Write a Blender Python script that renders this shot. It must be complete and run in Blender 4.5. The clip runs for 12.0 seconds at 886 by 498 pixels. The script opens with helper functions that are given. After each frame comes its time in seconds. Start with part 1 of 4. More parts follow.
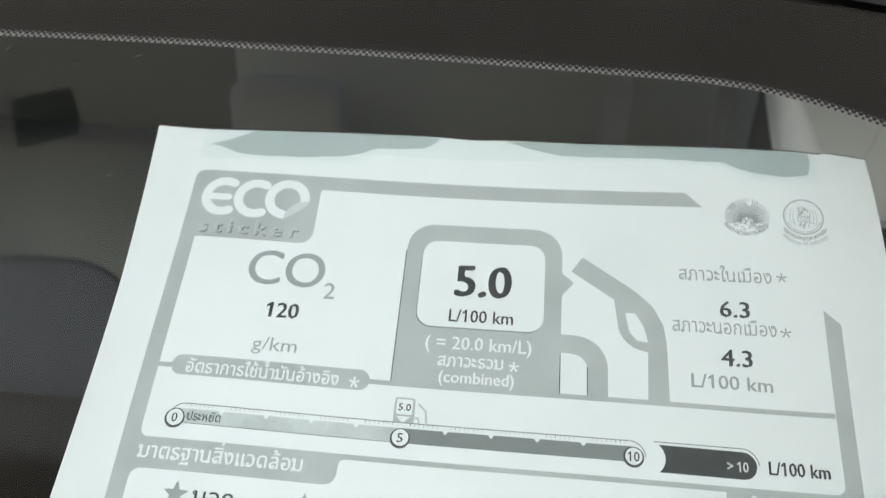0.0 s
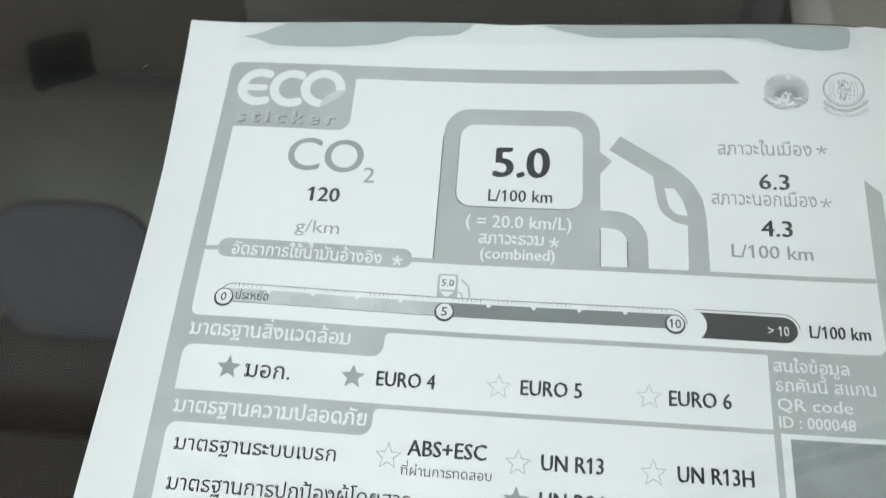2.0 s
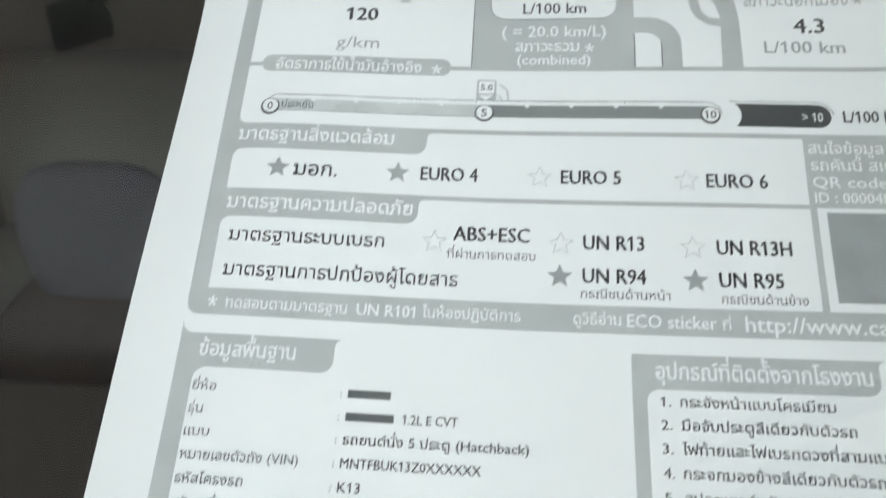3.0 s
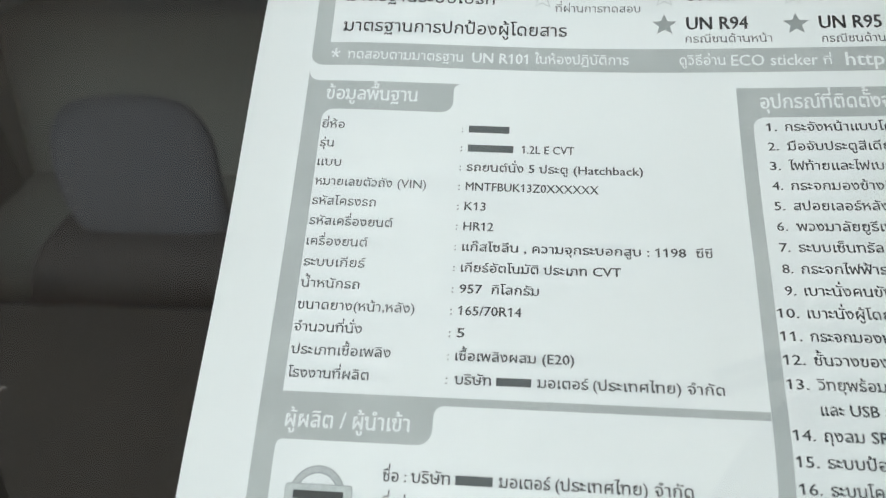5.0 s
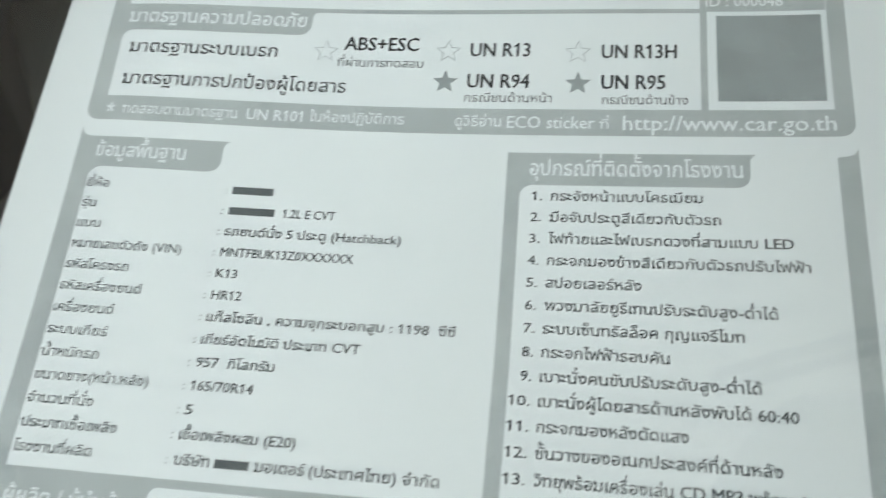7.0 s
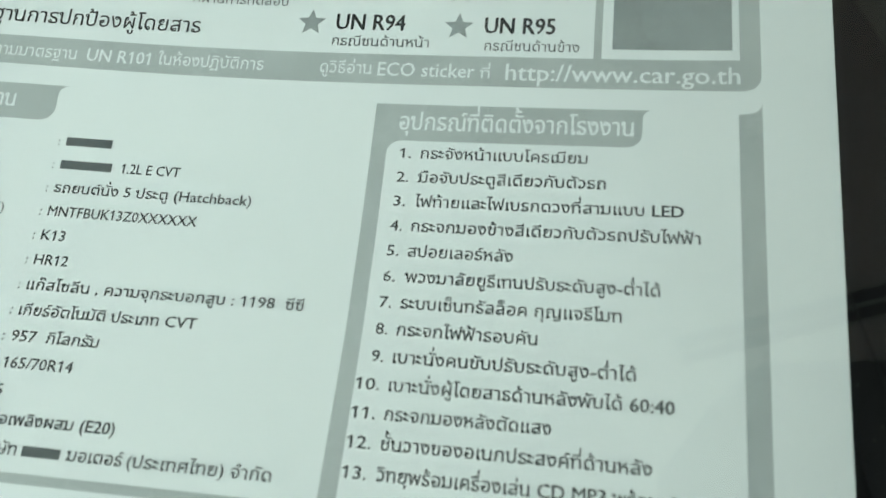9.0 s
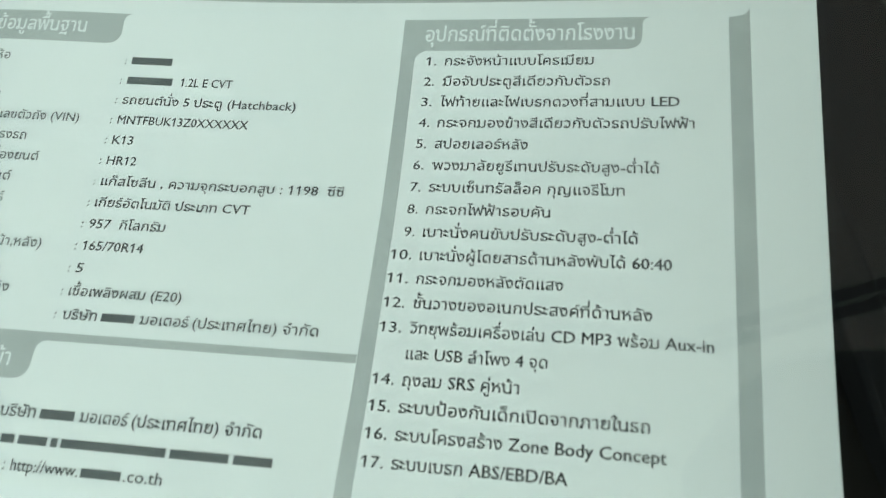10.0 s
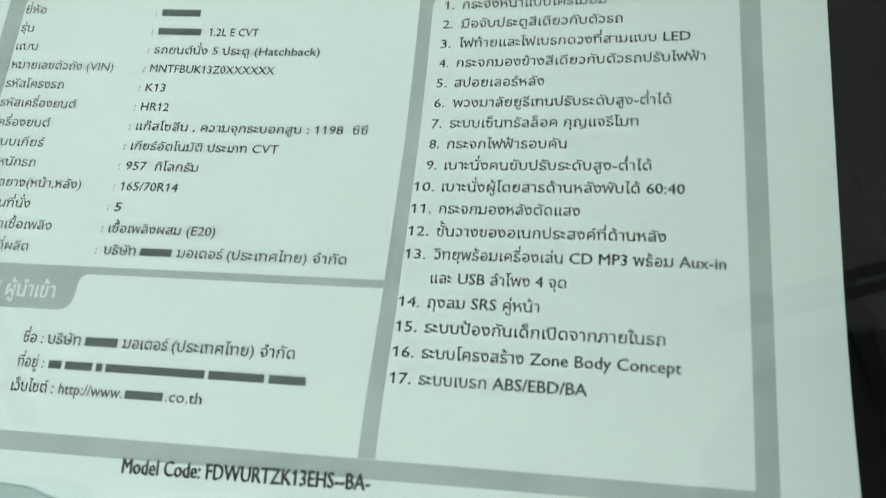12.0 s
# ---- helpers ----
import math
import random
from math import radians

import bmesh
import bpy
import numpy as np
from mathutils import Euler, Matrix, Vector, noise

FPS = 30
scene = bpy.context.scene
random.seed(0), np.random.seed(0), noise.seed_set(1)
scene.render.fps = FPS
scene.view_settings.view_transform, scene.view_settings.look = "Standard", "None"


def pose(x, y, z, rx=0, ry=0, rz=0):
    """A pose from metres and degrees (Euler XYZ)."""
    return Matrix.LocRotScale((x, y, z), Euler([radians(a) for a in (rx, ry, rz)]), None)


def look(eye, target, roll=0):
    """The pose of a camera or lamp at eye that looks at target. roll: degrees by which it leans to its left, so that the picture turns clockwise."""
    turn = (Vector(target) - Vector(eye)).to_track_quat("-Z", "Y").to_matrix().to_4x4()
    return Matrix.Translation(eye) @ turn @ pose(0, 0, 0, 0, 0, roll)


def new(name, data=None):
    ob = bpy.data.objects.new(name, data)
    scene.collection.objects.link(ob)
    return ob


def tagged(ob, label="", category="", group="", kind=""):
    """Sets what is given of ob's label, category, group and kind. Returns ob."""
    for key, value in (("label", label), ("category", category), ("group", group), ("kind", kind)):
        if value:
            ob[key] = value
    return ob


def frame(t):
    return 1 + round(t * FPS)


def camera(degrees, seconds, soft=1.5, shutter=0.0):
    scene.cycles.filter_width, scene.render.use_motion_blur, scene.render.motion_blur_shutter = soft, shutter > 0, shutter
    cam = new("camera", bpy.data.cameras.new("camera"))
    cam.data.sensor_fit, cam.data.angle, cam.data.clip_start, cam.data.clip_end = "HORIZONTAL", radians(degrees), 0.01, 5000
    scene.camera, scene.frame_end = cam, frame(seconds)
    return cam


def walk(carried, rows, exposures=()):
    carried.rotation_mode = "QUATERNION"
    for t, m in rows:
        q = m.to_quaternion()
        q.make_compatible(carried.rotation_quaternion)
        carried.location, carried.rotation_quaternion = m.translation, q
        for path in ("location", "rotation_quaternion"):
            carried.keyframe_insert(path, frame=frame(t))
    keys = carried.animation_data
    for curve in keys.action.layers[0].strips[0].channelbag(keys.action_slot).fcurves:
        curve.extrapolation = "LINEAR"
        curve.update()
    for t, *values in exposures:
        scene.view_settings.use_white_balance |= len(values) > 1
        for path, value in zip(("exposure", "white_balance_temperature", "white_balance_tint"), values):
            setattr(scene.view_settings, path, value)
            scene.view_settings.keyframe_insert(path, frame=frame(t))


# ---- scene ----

from mathutils.geometry import tessellate_polygon

# The sheet and the glass share one leaning plane: x along the sheet, z up the slope, y into the cabin.
LEAN_BACK = 56.0
PANE = pose(0, 0, 1.34, -LEAN_BACK)

# ------------------------------------------------------------------ camera
cam = camera(59.79, 12.0, soft=1.2, shutter=0.3)
# Close focus: the cabin behind the sheet falls out of it.
cam.data.dof.use_dof, cam.data.dof.focus_distance, cam.data.dof.aperture_fstop = True, 0.19, 18.0
ROWS = [
    (0.0, 0.1048, -0.1917, -0.1362, 117.72, -5.00, 1.50),
    (0.5, 0.1021, -0.1870, -0.1444, 116.53, -4.72, 1.41),
    (1.0, 0.0992, -0.1859, -0.1490, 114.47, -4.35, 1.45),
    (1.5, 0.0983, -0.1875, -0.1490, 114.05, -4.35, 2.28),
    (2.0, 0.0992, -0.1854, -0.1542, 113.83, -4.33, 3.01),
    (2.5, 0.1013, -0.1822, -0.1739, 113.12, -3.67, 3.42),
    (3.0, 0.0946, -0.1720, -0.2016, 112.83, -3.58, 4.51),
    (3.5, 0.0823, -0.1653, -0.2287, 111.83, -3.14, 4.61),
    (3.7, 0.0798, -0.1647, -0.2373, 111.72, -3.24, 4.92),
    (5.3, 0.0717, -0.1640, -0.2594, 109.62, -3.54, 5.93),
    (5.5, 0.0746, -0.1652, -0.2562, 108.60, -3.70, 6.92),
    (6.0, 0.0721, -0.1658, -0.2596, 109.37, -3.78, 6.22),
    (6.5, 0.1012, -0.1676, -0.2437, 107.78, -4.96, 8.32),
    (7.0, 0.1340, -0.1584, -0.2335, 109.13, -5.13, 7.30),
    (7.5, 0.1530, -0.1385, -0.2204, 107.79, -5.42, 5.53),
    (7.7, 0.1575, -0.1330, -0.2198, 108.21, -5.71, 5.98),
    (9.3, 0.1563, -0.1407, -0.2296, 106.41, -5.51, 5.79),
    (9.5, 0.1600, -0.1411, -0.2373, 107.33, -5.39, 6.98),
    (10.0, 0.1599, -0.1481, -0.2540, 106.95, -5.31, 7.61),
    (10.5, 0.1605, -0.1528, -0.2616, 107.24, -5.05, 7.95),
    (11.0, 0.1619, -0.1537, -0.2601, 107.47, -5.10, 8.81),
    (11.5, 0.1612, -0.1548, -0.2618, 107.44, -5.15, 9.08),
    (12.0, 0.1600, -0.1511, -0.2685, 106.26, -4.82, 8.88),
]
EXPOSURES = [
    (0.0, 0.05, 5640, 9), (2.5, -0.05, 5650, 12), (5.5, -0.13, 5650, 10), (6.5, -0.17, 5610, 10),
    (7.7, -0.31, 5560, 2), (9.3, -0.29, 5510, -6), (12.0, -0.28, 5500, -9),
]
walk(cam, [(t, PANE @ pose(x, y, z, rx, ry, rz)) for t, x, y, z, rx, ry, rz in ROWS], EXPOSURES)

# ------------------------------------------------------------------ light
world = bpy.data.worlds.new("overcast_sky")
scene.world = world
world.use_nodes = True
sky = world.node_tree.nodes.new("ShaderNodeTexSky")
sky.sky_type = "NISHITA"
sky.sun_disc = False
sky.sun_elevation = radians(34)
sky.sun_rotation = radians(184)
sky.air_density, sky.dust_density, sky.ozone_density = 0.8, 7.0, 0.4
world.node_tree.links.new(sky.outputs[0], world.node_tree.nodes["Background"].inputs[0])
world.node_tree.nodes["Background"].inputs[1].default_value = 0.15
sun_data = bpy.data.lights.new("sun", "SUN")
sun_data.energy, sun_data.angle, sun_data.color = 1.5, radians(12), (1.0, 0.985, 0.96)
sun = new("sun", sun_data)
sun.matrix_world = look((-0.14, -3.5, 3.28), (0.1, -0.1, 1.2))


# ------------------------------------------------------------------ materials
def shader(name):
    m = bpy.data.materials.new(name)
    m.use_nodes = True
    return m, m.node_tree.nodes, m.node_tree.links, m.node_tree.nodes["Principled BSDF"]


def surface(name, color, rough=0.6, grain=900.0, vary=0.06, patch=30.0, bump=0.0, metal=0.0, gloss=0.5, stretch=(1, 1, 1)):
    """A surface with fine grain and broad patches."""
    m, n, l, b = shader(name)
    where = n.new("ShaderNodeTexCoord")
    turn = n.new("ShaderNodeMapping")
    turn.inputs["Scale"].default_value = stretch
    l.new(where.outputs["Object"], turn.inputs[0])
    fine, broad = n.new("ShaderNodeTexNoise"), n.new("ShaderNodeTexNoise")
    fine.inputs["Scale"].default_value, fine.inputs["Detail"].default_value = grain, 3
    broad.inputs["Scale"].default_value, broad.inputs["Detail"].default_value = patch, 3
    l.new(turn.outputs[0], fine.inputs[0]), l.new(where.outputs["Object"], broad.inputs[0])
    add = n.new("ShaderNodeMath")
    add.operation = "ADD"
    l.new(fine.outputs[0], add.inputs[0]), l.new(broad.outputs[0], add.inputs[1])
    span = n.new("ShaderNodeMapRange")
    span.inputs["From Min"].default_value, span.inputs["From Max"].default_value = 0.6, 1.4
    span.inputs["To Min"].default_value, span.inputs["To Max"].default_value = 1 - vary, 1 + vary
    l.new(add.outputs[0], span.inputs[0])
    mix = n.new("ShaderNodeMix")
    mix.data_type, mix.blend_type = "RGBA", "MULTIPLY"
    mix.inputs["Factor"].default_value = 1
    mix.inputs["A"].default_value = (*color, 1)
    l.new(span.outputs[0], mix.inputs["B"])
    l.new(mix.outputs["Result"], b.inputs["Base Color"])
    b.inputs["Roughness"].default_value, b.inputs["Metallic"].default_value = rough, metal
    b.inputs["Specular IOR Level"].default_value = gloss
    if bump:
        relief = n.new("ShaderNodeBump")
        relief.inputs["Strength"].default_value, relief.inputs["Distance"].default_value = bump, 0.0004
        l.new(fine.outputs[0], relief.inputs["Height"])
        l.new(relief.outputs[0], b.inputs["Normal"])
    return m


def see_through(name, tint, gloss=True, rough=0.0, strength=1.0):
    """A clear film or pane: tinted transparency with a Fresnel gloss."""
    m, n, l, b = shader(name)
    n.remove(b)
    clear = n.new("ShaderNodeBsdfTransparent")
    clear.inputs[0].default_value = (*tint, 1)
    out = n["Material Output"]
    if not gloss:
        l.new(clear.outputs[0], out.inputs[0])
        return m
    shine, fres, mix = n.new("ShaderNodeBsdfGlossy"), n.new("ShaderNodeFresnel"), n.new("ShaderNodeMixShader")
    shine.inputs["Roughness"].default_value = rough
    fres.inputs["IOR"].default_value = 1.45
    amount = n.new("ShaderNodeMath")
    amount.operation = "MULTIPLY"
    amount.inputs[1].default_value = strength
    l.new(fres.outputs[0], amount.inputs[0])
    l.new(amount.outputs[0], mix.inputs[0]), l.new(clear.outputs[0], mix.inputs[1]), l.new(shine.outputs[0], mix.inputs[2])
    l.new(mix.outputs[0], out.inputs[0])
    return m


def translucent(name, color):
    """A thin roofing sheet that lets part of the daylight through."""
    m, n, l, b = shader(name)
    n.remove(b)
    where, mottle, span, mix = n.new("ShaderNodeTexCoord"), n.new("ShaderNodeTexNoise"), n.new("ShaderNodeMapRange"), n.new("ShaderNodeMix")
    mottle.inputs["Scale"].default_value, mottle.inputs["Detail"].default_value = 3.0, 4
    l.new(where.outputs["Object"], mottle.inputs[0])
    span.inputs["To Min"].default_value, span.inputs["To Max"].default_value = 0.9, 1.1
    l.new(mottle.outputs[0], span.inputs[0])
    mix.data_type, mix.blend_type = "RGBA", "MULTIPLY"
    mix.inputs["Factor"].default_value, mix.inputs["A"].default_value = 1, (*color, 1)
    l.new(span.outputs[0], mix.inputs["B"])
    matt, through_it, both = n.new("ShaderNodeBsdfDiffuse"), n.new("ShaderNodeBsdfTranslucent"), n.new("ShaderNodeMixShader")
    for shade in (matt, through_it):
        l.new(mix.outputs["Result"], shade.inputs[0])
    l.new(matt.outputs[0], both.inputs[1]), l.new(through_it.outputs[0], both.inputs[2]), l.new(both.outputs[0], n["Material Output"].inputs[0])
    return m


PAPER = surface("white_copy_paper", (0.80, 0.81, 0.80), 0.85, 1400, 0.012, 12, bump=0.05, gloss=0.2)
GREY = surface("grey_toner", (0.44, 0.46, 0.45), 0.7, 1500, 0.15, 70, gloss=0.3)
GREY_LIGHT = surface("light_grey_toner", (0.53, 0.56, 0.545), 0.7, 1500, 0.22, 90, gloss=0.3)
PALE_GREY = surface("pale_grey_toner", (0.58, 0.60, 0.59), 0.7, 2100, 0.08, 70, gloss=0.3)
GREY_MID = surface("mid_grey_toner", (0.31, 0.33, 0.325), 0.7, 1500, 0.24, 90, gloss=0.3)
GREY_DEEP = surface("deep_grey_toner", (0.215, 0.232, 0.228), 0.7, 2400, 0.12, 50, gloss=0.3)
CHARCOAL = surface("charcoal_toner", (0.055, 0.06, 0.06), 0.65, 2400, 0.2, 50, gloss=0.3)
BLACK = surface("black_toner", (0.028, 0.030, 0.031), 0.6, 2400, 0.2, 50, gloss=0.3)
INK_GREY = surface("grey_letter_toner", (0.335, 0.355, 0.355), 0.7, 2400, 0.12, 50, gloss=0.3)
INK_SOFT = surface("soft_black_toner", (0.11, 0.12, 0.12), 0.7, 2400, 0.15, 50, gloss=0.3)
TAPE = see_through("clear_tape_film", (0.955, 0.972, 0.968), True, 0.2, 0.35)
WETOUT = surface("tape_stuck_to_glass", (0.47, 0.51, 0.50), 0.5, 260, 0.03, 25, gloss=0.3)
GLASS = see_through("green_tinted_glass", (0.893, 0.955, 0.942), True, 0.0, 2.3)
GLASS_IN = see_through("inner_glass_face", (1.0, 1.0, 1.0), False)
# Dark brown for the painted shadow line at the tape's edge.
EDGE = surface("shadowed_tape_edge", (0.030, 0.026, 0.022), 0.8, 900, 0.2, 60)
FRIT = surface("black_ceramic_paint", (0.011, 0.008, 0.0065), 0.5, 900, 0.2, 20)
NET = surface("pale_ceramic_net", (0.68, 0.645, 0.645), 0.8, 1500, 0.1, 40)
RUBBER = surface("black_rubber", (0.012, 0.012, 0.012), 0.7, 800, 0.2, 30, bump=0.2)
HEADLINER = surface("grey_beige_headliner", (0.68, 0.69, 0.63), 0.95, 500, 0.03, 12)
TRIM = surface("beige_pillar_trim", (0.86, 0.86, 0.80), 0.6, 600, 0.03, 15)
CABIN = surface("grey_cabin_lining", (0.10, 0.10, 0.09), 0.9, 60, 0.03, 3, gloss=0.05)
# REAR, TAILGATE, CORNER: lining tones that carry the light level of each area.
REAR = surface("brown_grey_lining_shaded", (0.115, 0.119, 0.102), 0.95, 60, 0.03, 3, gloss=0.05)
TAILGATE = surface("grey_green_lining_lit", (0.48, 0.49, 0.42), 0.95, 60, 0.03, 3, gloss=0.05)
# Darker copy of the bench cloth, shade put into the colour.
BENCH = surface("grey_bench_cloth_shaded", (0.10, 0.104, 0.090), 0.95, 60, 0.03, 6, gloss=0.05)
CORNER = surface("grey_lining_half_lit", (0.18, 0.186, 0.16), 0.95, 60, 0.03, 3, gloss=0.05)
DASH = surface("black_grained_plastic", (0.040, 0.037, 0.031), 0.9, 60, 0.04, 6, gloss=0.1)
SEAT = surface("blue_grey_seat_cloth", (0.049, 0.051, 0.056), 0.95, 60, 0.03, 12, gloss=0.05)
# Shaded copy of the seat cloth.
SEAT_BACK = surface("shaded_seat_cloth", (0.031, 0.029, 0.027), 0.95, 60, 0.03, 12, gloss=0.05)
# Lighter copy of the bench cloth, for the brighter headrest.
REAR_CLOTH = surface("mauve_grey_cloth_lit", (0.40, 0.40, 0.372), 0.95, 60, 0.04, 8, gloss=0.05)
WEBBING = surface("blue_grey_webbing", (0.46, 0.465, 0.48), 0.8, 400, 0.05, 20, gloss=0.2)
CARPET = surface("brown_grey_carpet", (0.05, 0.05, 0.045), 0.95, 60, 0.05, 5, gloss=0.05)
FLAP = surface("dull_grey_green_plastic", (0.05, 0.058, 0.05), 0.9, 60, 0.1, 20, gloss=0.1)
SCREEN = surface("dull_black_green_plastic", (0.008, 0.009, 0.008), 0.9, 60, 0.1, 20, gloss=0.1)
ROOFING = translucent("grey_translucent_roofing", (0.77, 0.73, 0.645))
VOID = surface("matt_black_plastic", (0.008, 0.009, 0.008), 0.8, 400, 0.1, 20, gloss=0.1)
DUST = surface("pale_dust", (0.30, 0.30, 0.27), 0.95, 2000, 0.2, 100)
CONCRETE = surface("concrete", (0.30, 0.29, 0.27), 0.9, 60, 0.15, 1.2, bump=0.4)
SOFFIT = surface("matt_dark_cover", (0.012, 0.010, 0.009), 0.8, 60, 0.3, 2, bump=0.4)
GUTTER = surface("dark_painted_metal", (0.05, 0.05, 0.05), 0.5, 80, 0.15, 4)
PAINT = surface("silver_car_paint", (0.35, 0.36, 0.37), 0.3, 3000, 0.06, 4, metal=0.6)
CHROME = surface("silver_print", (0.46, 0.48, 0.48), 0.5, 800, 0.2, 90, gloss=0.4)


# ------------------------------------------------------------------ builders
def part(name, bm, material, parent=None, label="", smooth=False):
    """Links a bmesh as one mesh object, under a thing where one is given."""
    me = bpy.data.meshes.new(name)
    bm.to_mesh(me)
    bm.free()
    for m in material if isinstance(material, tuple) else (material,):
        me.materials.append(m)
    if smooth:
        for p in me.polygons:
            p.use_smooth = True
    ob = new(name, me)
    ob.parent = parent
    return tagged(ob, label=label)


def group_at(name, m, label, category, kind="", group=""):
    ob = new(name)
    ob.matrix_world = m
    ob.empty_display_size = 0.02
    return tagged(ob, label=label, category=category, kind=kind, group=group)


# Gentle buckling of the sheet behind the glass, in millimetres, by products of Legendre polynomials.
BUCKLE = {
    (0, 2): -2.04, (0, 3): 1.49, (0, 4): 2.66, (0, 5): 2.12, (1, 1): 1.16, (1, 2): -2.04,
    (1, 3): 0.71, (1, 4): -0.11, (1, 5): -1.16, (2, 0): -1.54, (2, 1): 0.42, (2, 2): 0.59,
    (2, 3): -0.14, (2, 4): -2.32, (2, 5): -2.50, (3, 0): -0.51, (3, 1): -0.09, (3, 2): -0.58,
    (3, 3): -2.34, (3, 4): -1.17, (4, 0): 0.53, (4, 1): -0.69, (4, 2): -0.72, (4, 3): -0.67,
    (5, 0): -0.41, (5, 1): 0.82, (5, 2): 0.70, (3, 5): -0.41, (4, 4): -0.08, (5, 3): -1.57,
}
WIDE, TALL = 210.0, 297.0


def legendre(x):
    p = [1.0, x]
    for k in range(1, 5):
        p.append(((2 * k + 1) * x * p[k] - k * p[k - 1]) / (k + 1))
    return p


def buckle(u, v):
    a, b = legendre(min(max(u / 105 - 1, -1.02), 1.02)), legendre(min(max(-v / 148.5 - 1, -1.02), 1.02))
    return sum(c * a[i] * b[j] for (i, j), c in BUCKLE.items())


def surf(u, v, lift=0.0):
    """A place on the sheet, u across and v down it in millimetres, lifted towards the glass."""
    return Vector((u / 1000, (buckle(u, v) - lift) / 1000, v / 1000))


def lay(bm, lift, step=5.0):
    """Bends a flat outline in (u, v) onto the sheet."""
    us, vs = [w.co.x for w in bm.verts], [w.co.y for w in bm.verts]
    for axis, lo, hi in ((0, min(us), max(us)), (1, min(vs), max(vs))):
        k = math.floor(lo / step) + 1
        while k * step < hi and hi - lo > step:
            at, way = [0, 0, 0], [0, 0, 0]
            at[axis], way[axis] = k * step, 1
            bmesh.ops.bisect_plane(bm, geom=bm.verts[:] + bm.edges[:] + bm.faces[:], dist=1e-5, plane_co=at, plane_no=way)
            k += 1
    for w in bm.verts:
        w.co = surf(w.co.x, w.co.y, lift)
    bmesh.ops.triangulate(bm, faces=[f for f in bm.faces if len(f.verts) > 4])
    bmesh.ops.recalc_face_normals(bm, faces=bm.faces[:])


def arc(cu, cv, r, a0, a1, n=8):
    return [(cu + r * math.cos(radians(a0 + (a1 - a0) * k / n)), cv + r * math.sin(radians(a0 + (a1 - a0) * k / n))) for k in range(n + 1)]


def box(u0, v0, u1, v1, tl=0, tr=0, br=0, bl=0):
    """A rectangle from its upper left to its lower right corner, with rounded corners."""
    pts = []
    pts += arc(u0 + tl, v0 - tl, tl, 180, 90) if tl else [(u0, v0)]
    pts += arc(u1 - tr, v0 - tr, tr, 90, 0) if tr else [(u1, v0)]
    pts += arc(u1 - br, v1 + br, br, 0, -90) if br else [(u1, v1)]
    pts += arc(u0 + bl, v1 + bl, bl, -90, -180) if bl else [(u0, v1)]
    return pts


def fillet(u, v, r, du, dv):
    """The small web that rounds an inner corner; du, dv point into the open field."""
    cu, cv = u + du * r, v + dv * r
    a = math.degrees(math.atan2(v - cv, 0))
    b = 180.0 if du > 0 else 0.0
    if dv > 0:
        a, b = -90.0, (-180.0 if du > 0 else 0.0)
    else:
        a = 90.0
    return [(u, v)] + arc(cu, cv, r, a, b, 6)


def ribbon(pts, width, caps=True):
    """An outline round a line of places, with round ends."""
    left, right, n = [], [], len(pts)
    for i, (u, v) in enumerate(pts):
        a, b = pts[max(i - 1, 0)], pts[min(i + 1, n - 1)]
        d = Vector((b[0] - a[0], b[1] - a[1])).normalized()
        left.append((u - d.y * width / 2, v + d.x * width / 2)), right.append((u + d.y * width / 2, v - d.x * width / 2))
    out = left[:]
    if caps:
        d = Vector((pts[-1][0] - pts[-2][0], pts[-1][1] - pts[-2][1]))
        a = math.degrees(math.atan2(d.y, d.x))
        out += arc(*pts[-1], width / 2, a + 80, a - 80, 6)
    out += right[::-1]
    if caps:
        d = Vector((pts[0][0] - pts[1][0], pts[0][1] - pts[1][1]))
        a = math.degrees(math.atan2(d.y, d.x))
        out += arc(*pts[0], width / 2, a + 80, a - 80, 6)
    return out


def star(cu, cv, r, inner=0.44):
    return [(cu + (r if k % 2 == 0 else r * inner) * math.sin(math.pi * k / 5), cv + (r if k % 2 == 0 else r * inner) * math.cos(math.pi * k / 5)) for k in range(10)]


def ring_faces(bm, outer, inner):
    a, b = [bm.verts.new((u, v, 0)) for u, v in outer], [bm.verts.new((u, v, 0)) for u, v in inner]
    for k in range(len(a)):
        j = (k + 1) % len(a)
        bm.faces.new((a[k], a[j], b[j], b[k]))


def circle(cu, cv, r, n=28):
    return [(cu + r * math.cos(math.tau * k / n), cv + r * math.sin(math.tau * k / n)) for k in range(n)]


def shape(name, outlines, material, parent, lift, label="", rings=()):
    """A printed area out of one or more outlines that only meet at their edges."""
    whole = bmesh.new()
    for pts in outlines:
        bm = bmesh.new()
        bm.faces.new([bm.verts.new((u, v, 0)) for u, v in pts])
        bmesh.ops.triangulate(bm, faces=bm.faces[:])
        lay(bm, lift)
        me = bpy.data.meshes.new("piece")
        bm.to_mesh(me), bm.free()
        whole.from_mesh(me)
        bpy.data.meshes.remove(me)
    for outer, inner in rings:
        bm = bmesh.new()
        ring_faces(bm, outer, inner)
        lay(bm, lift)
        me = bpy.data.meshes.new("piece")
        bm.to_mesh(me), bm.free()
        whole.from_mesh(me)
        bpy.data.meshes.remove(me)
    return part(name, whole, material, parent, label)


GLYPHS = {}
TONES, RAISED, TALL_LETTERS = "\u0e48\u0e49\u0e4a\u0e4b\u0e4c", "\u0e34\u0e35\u0e36\u0e37\u0e31\u0e4d\u0e47", "\u0e1b\u0e1d\u0e1f"


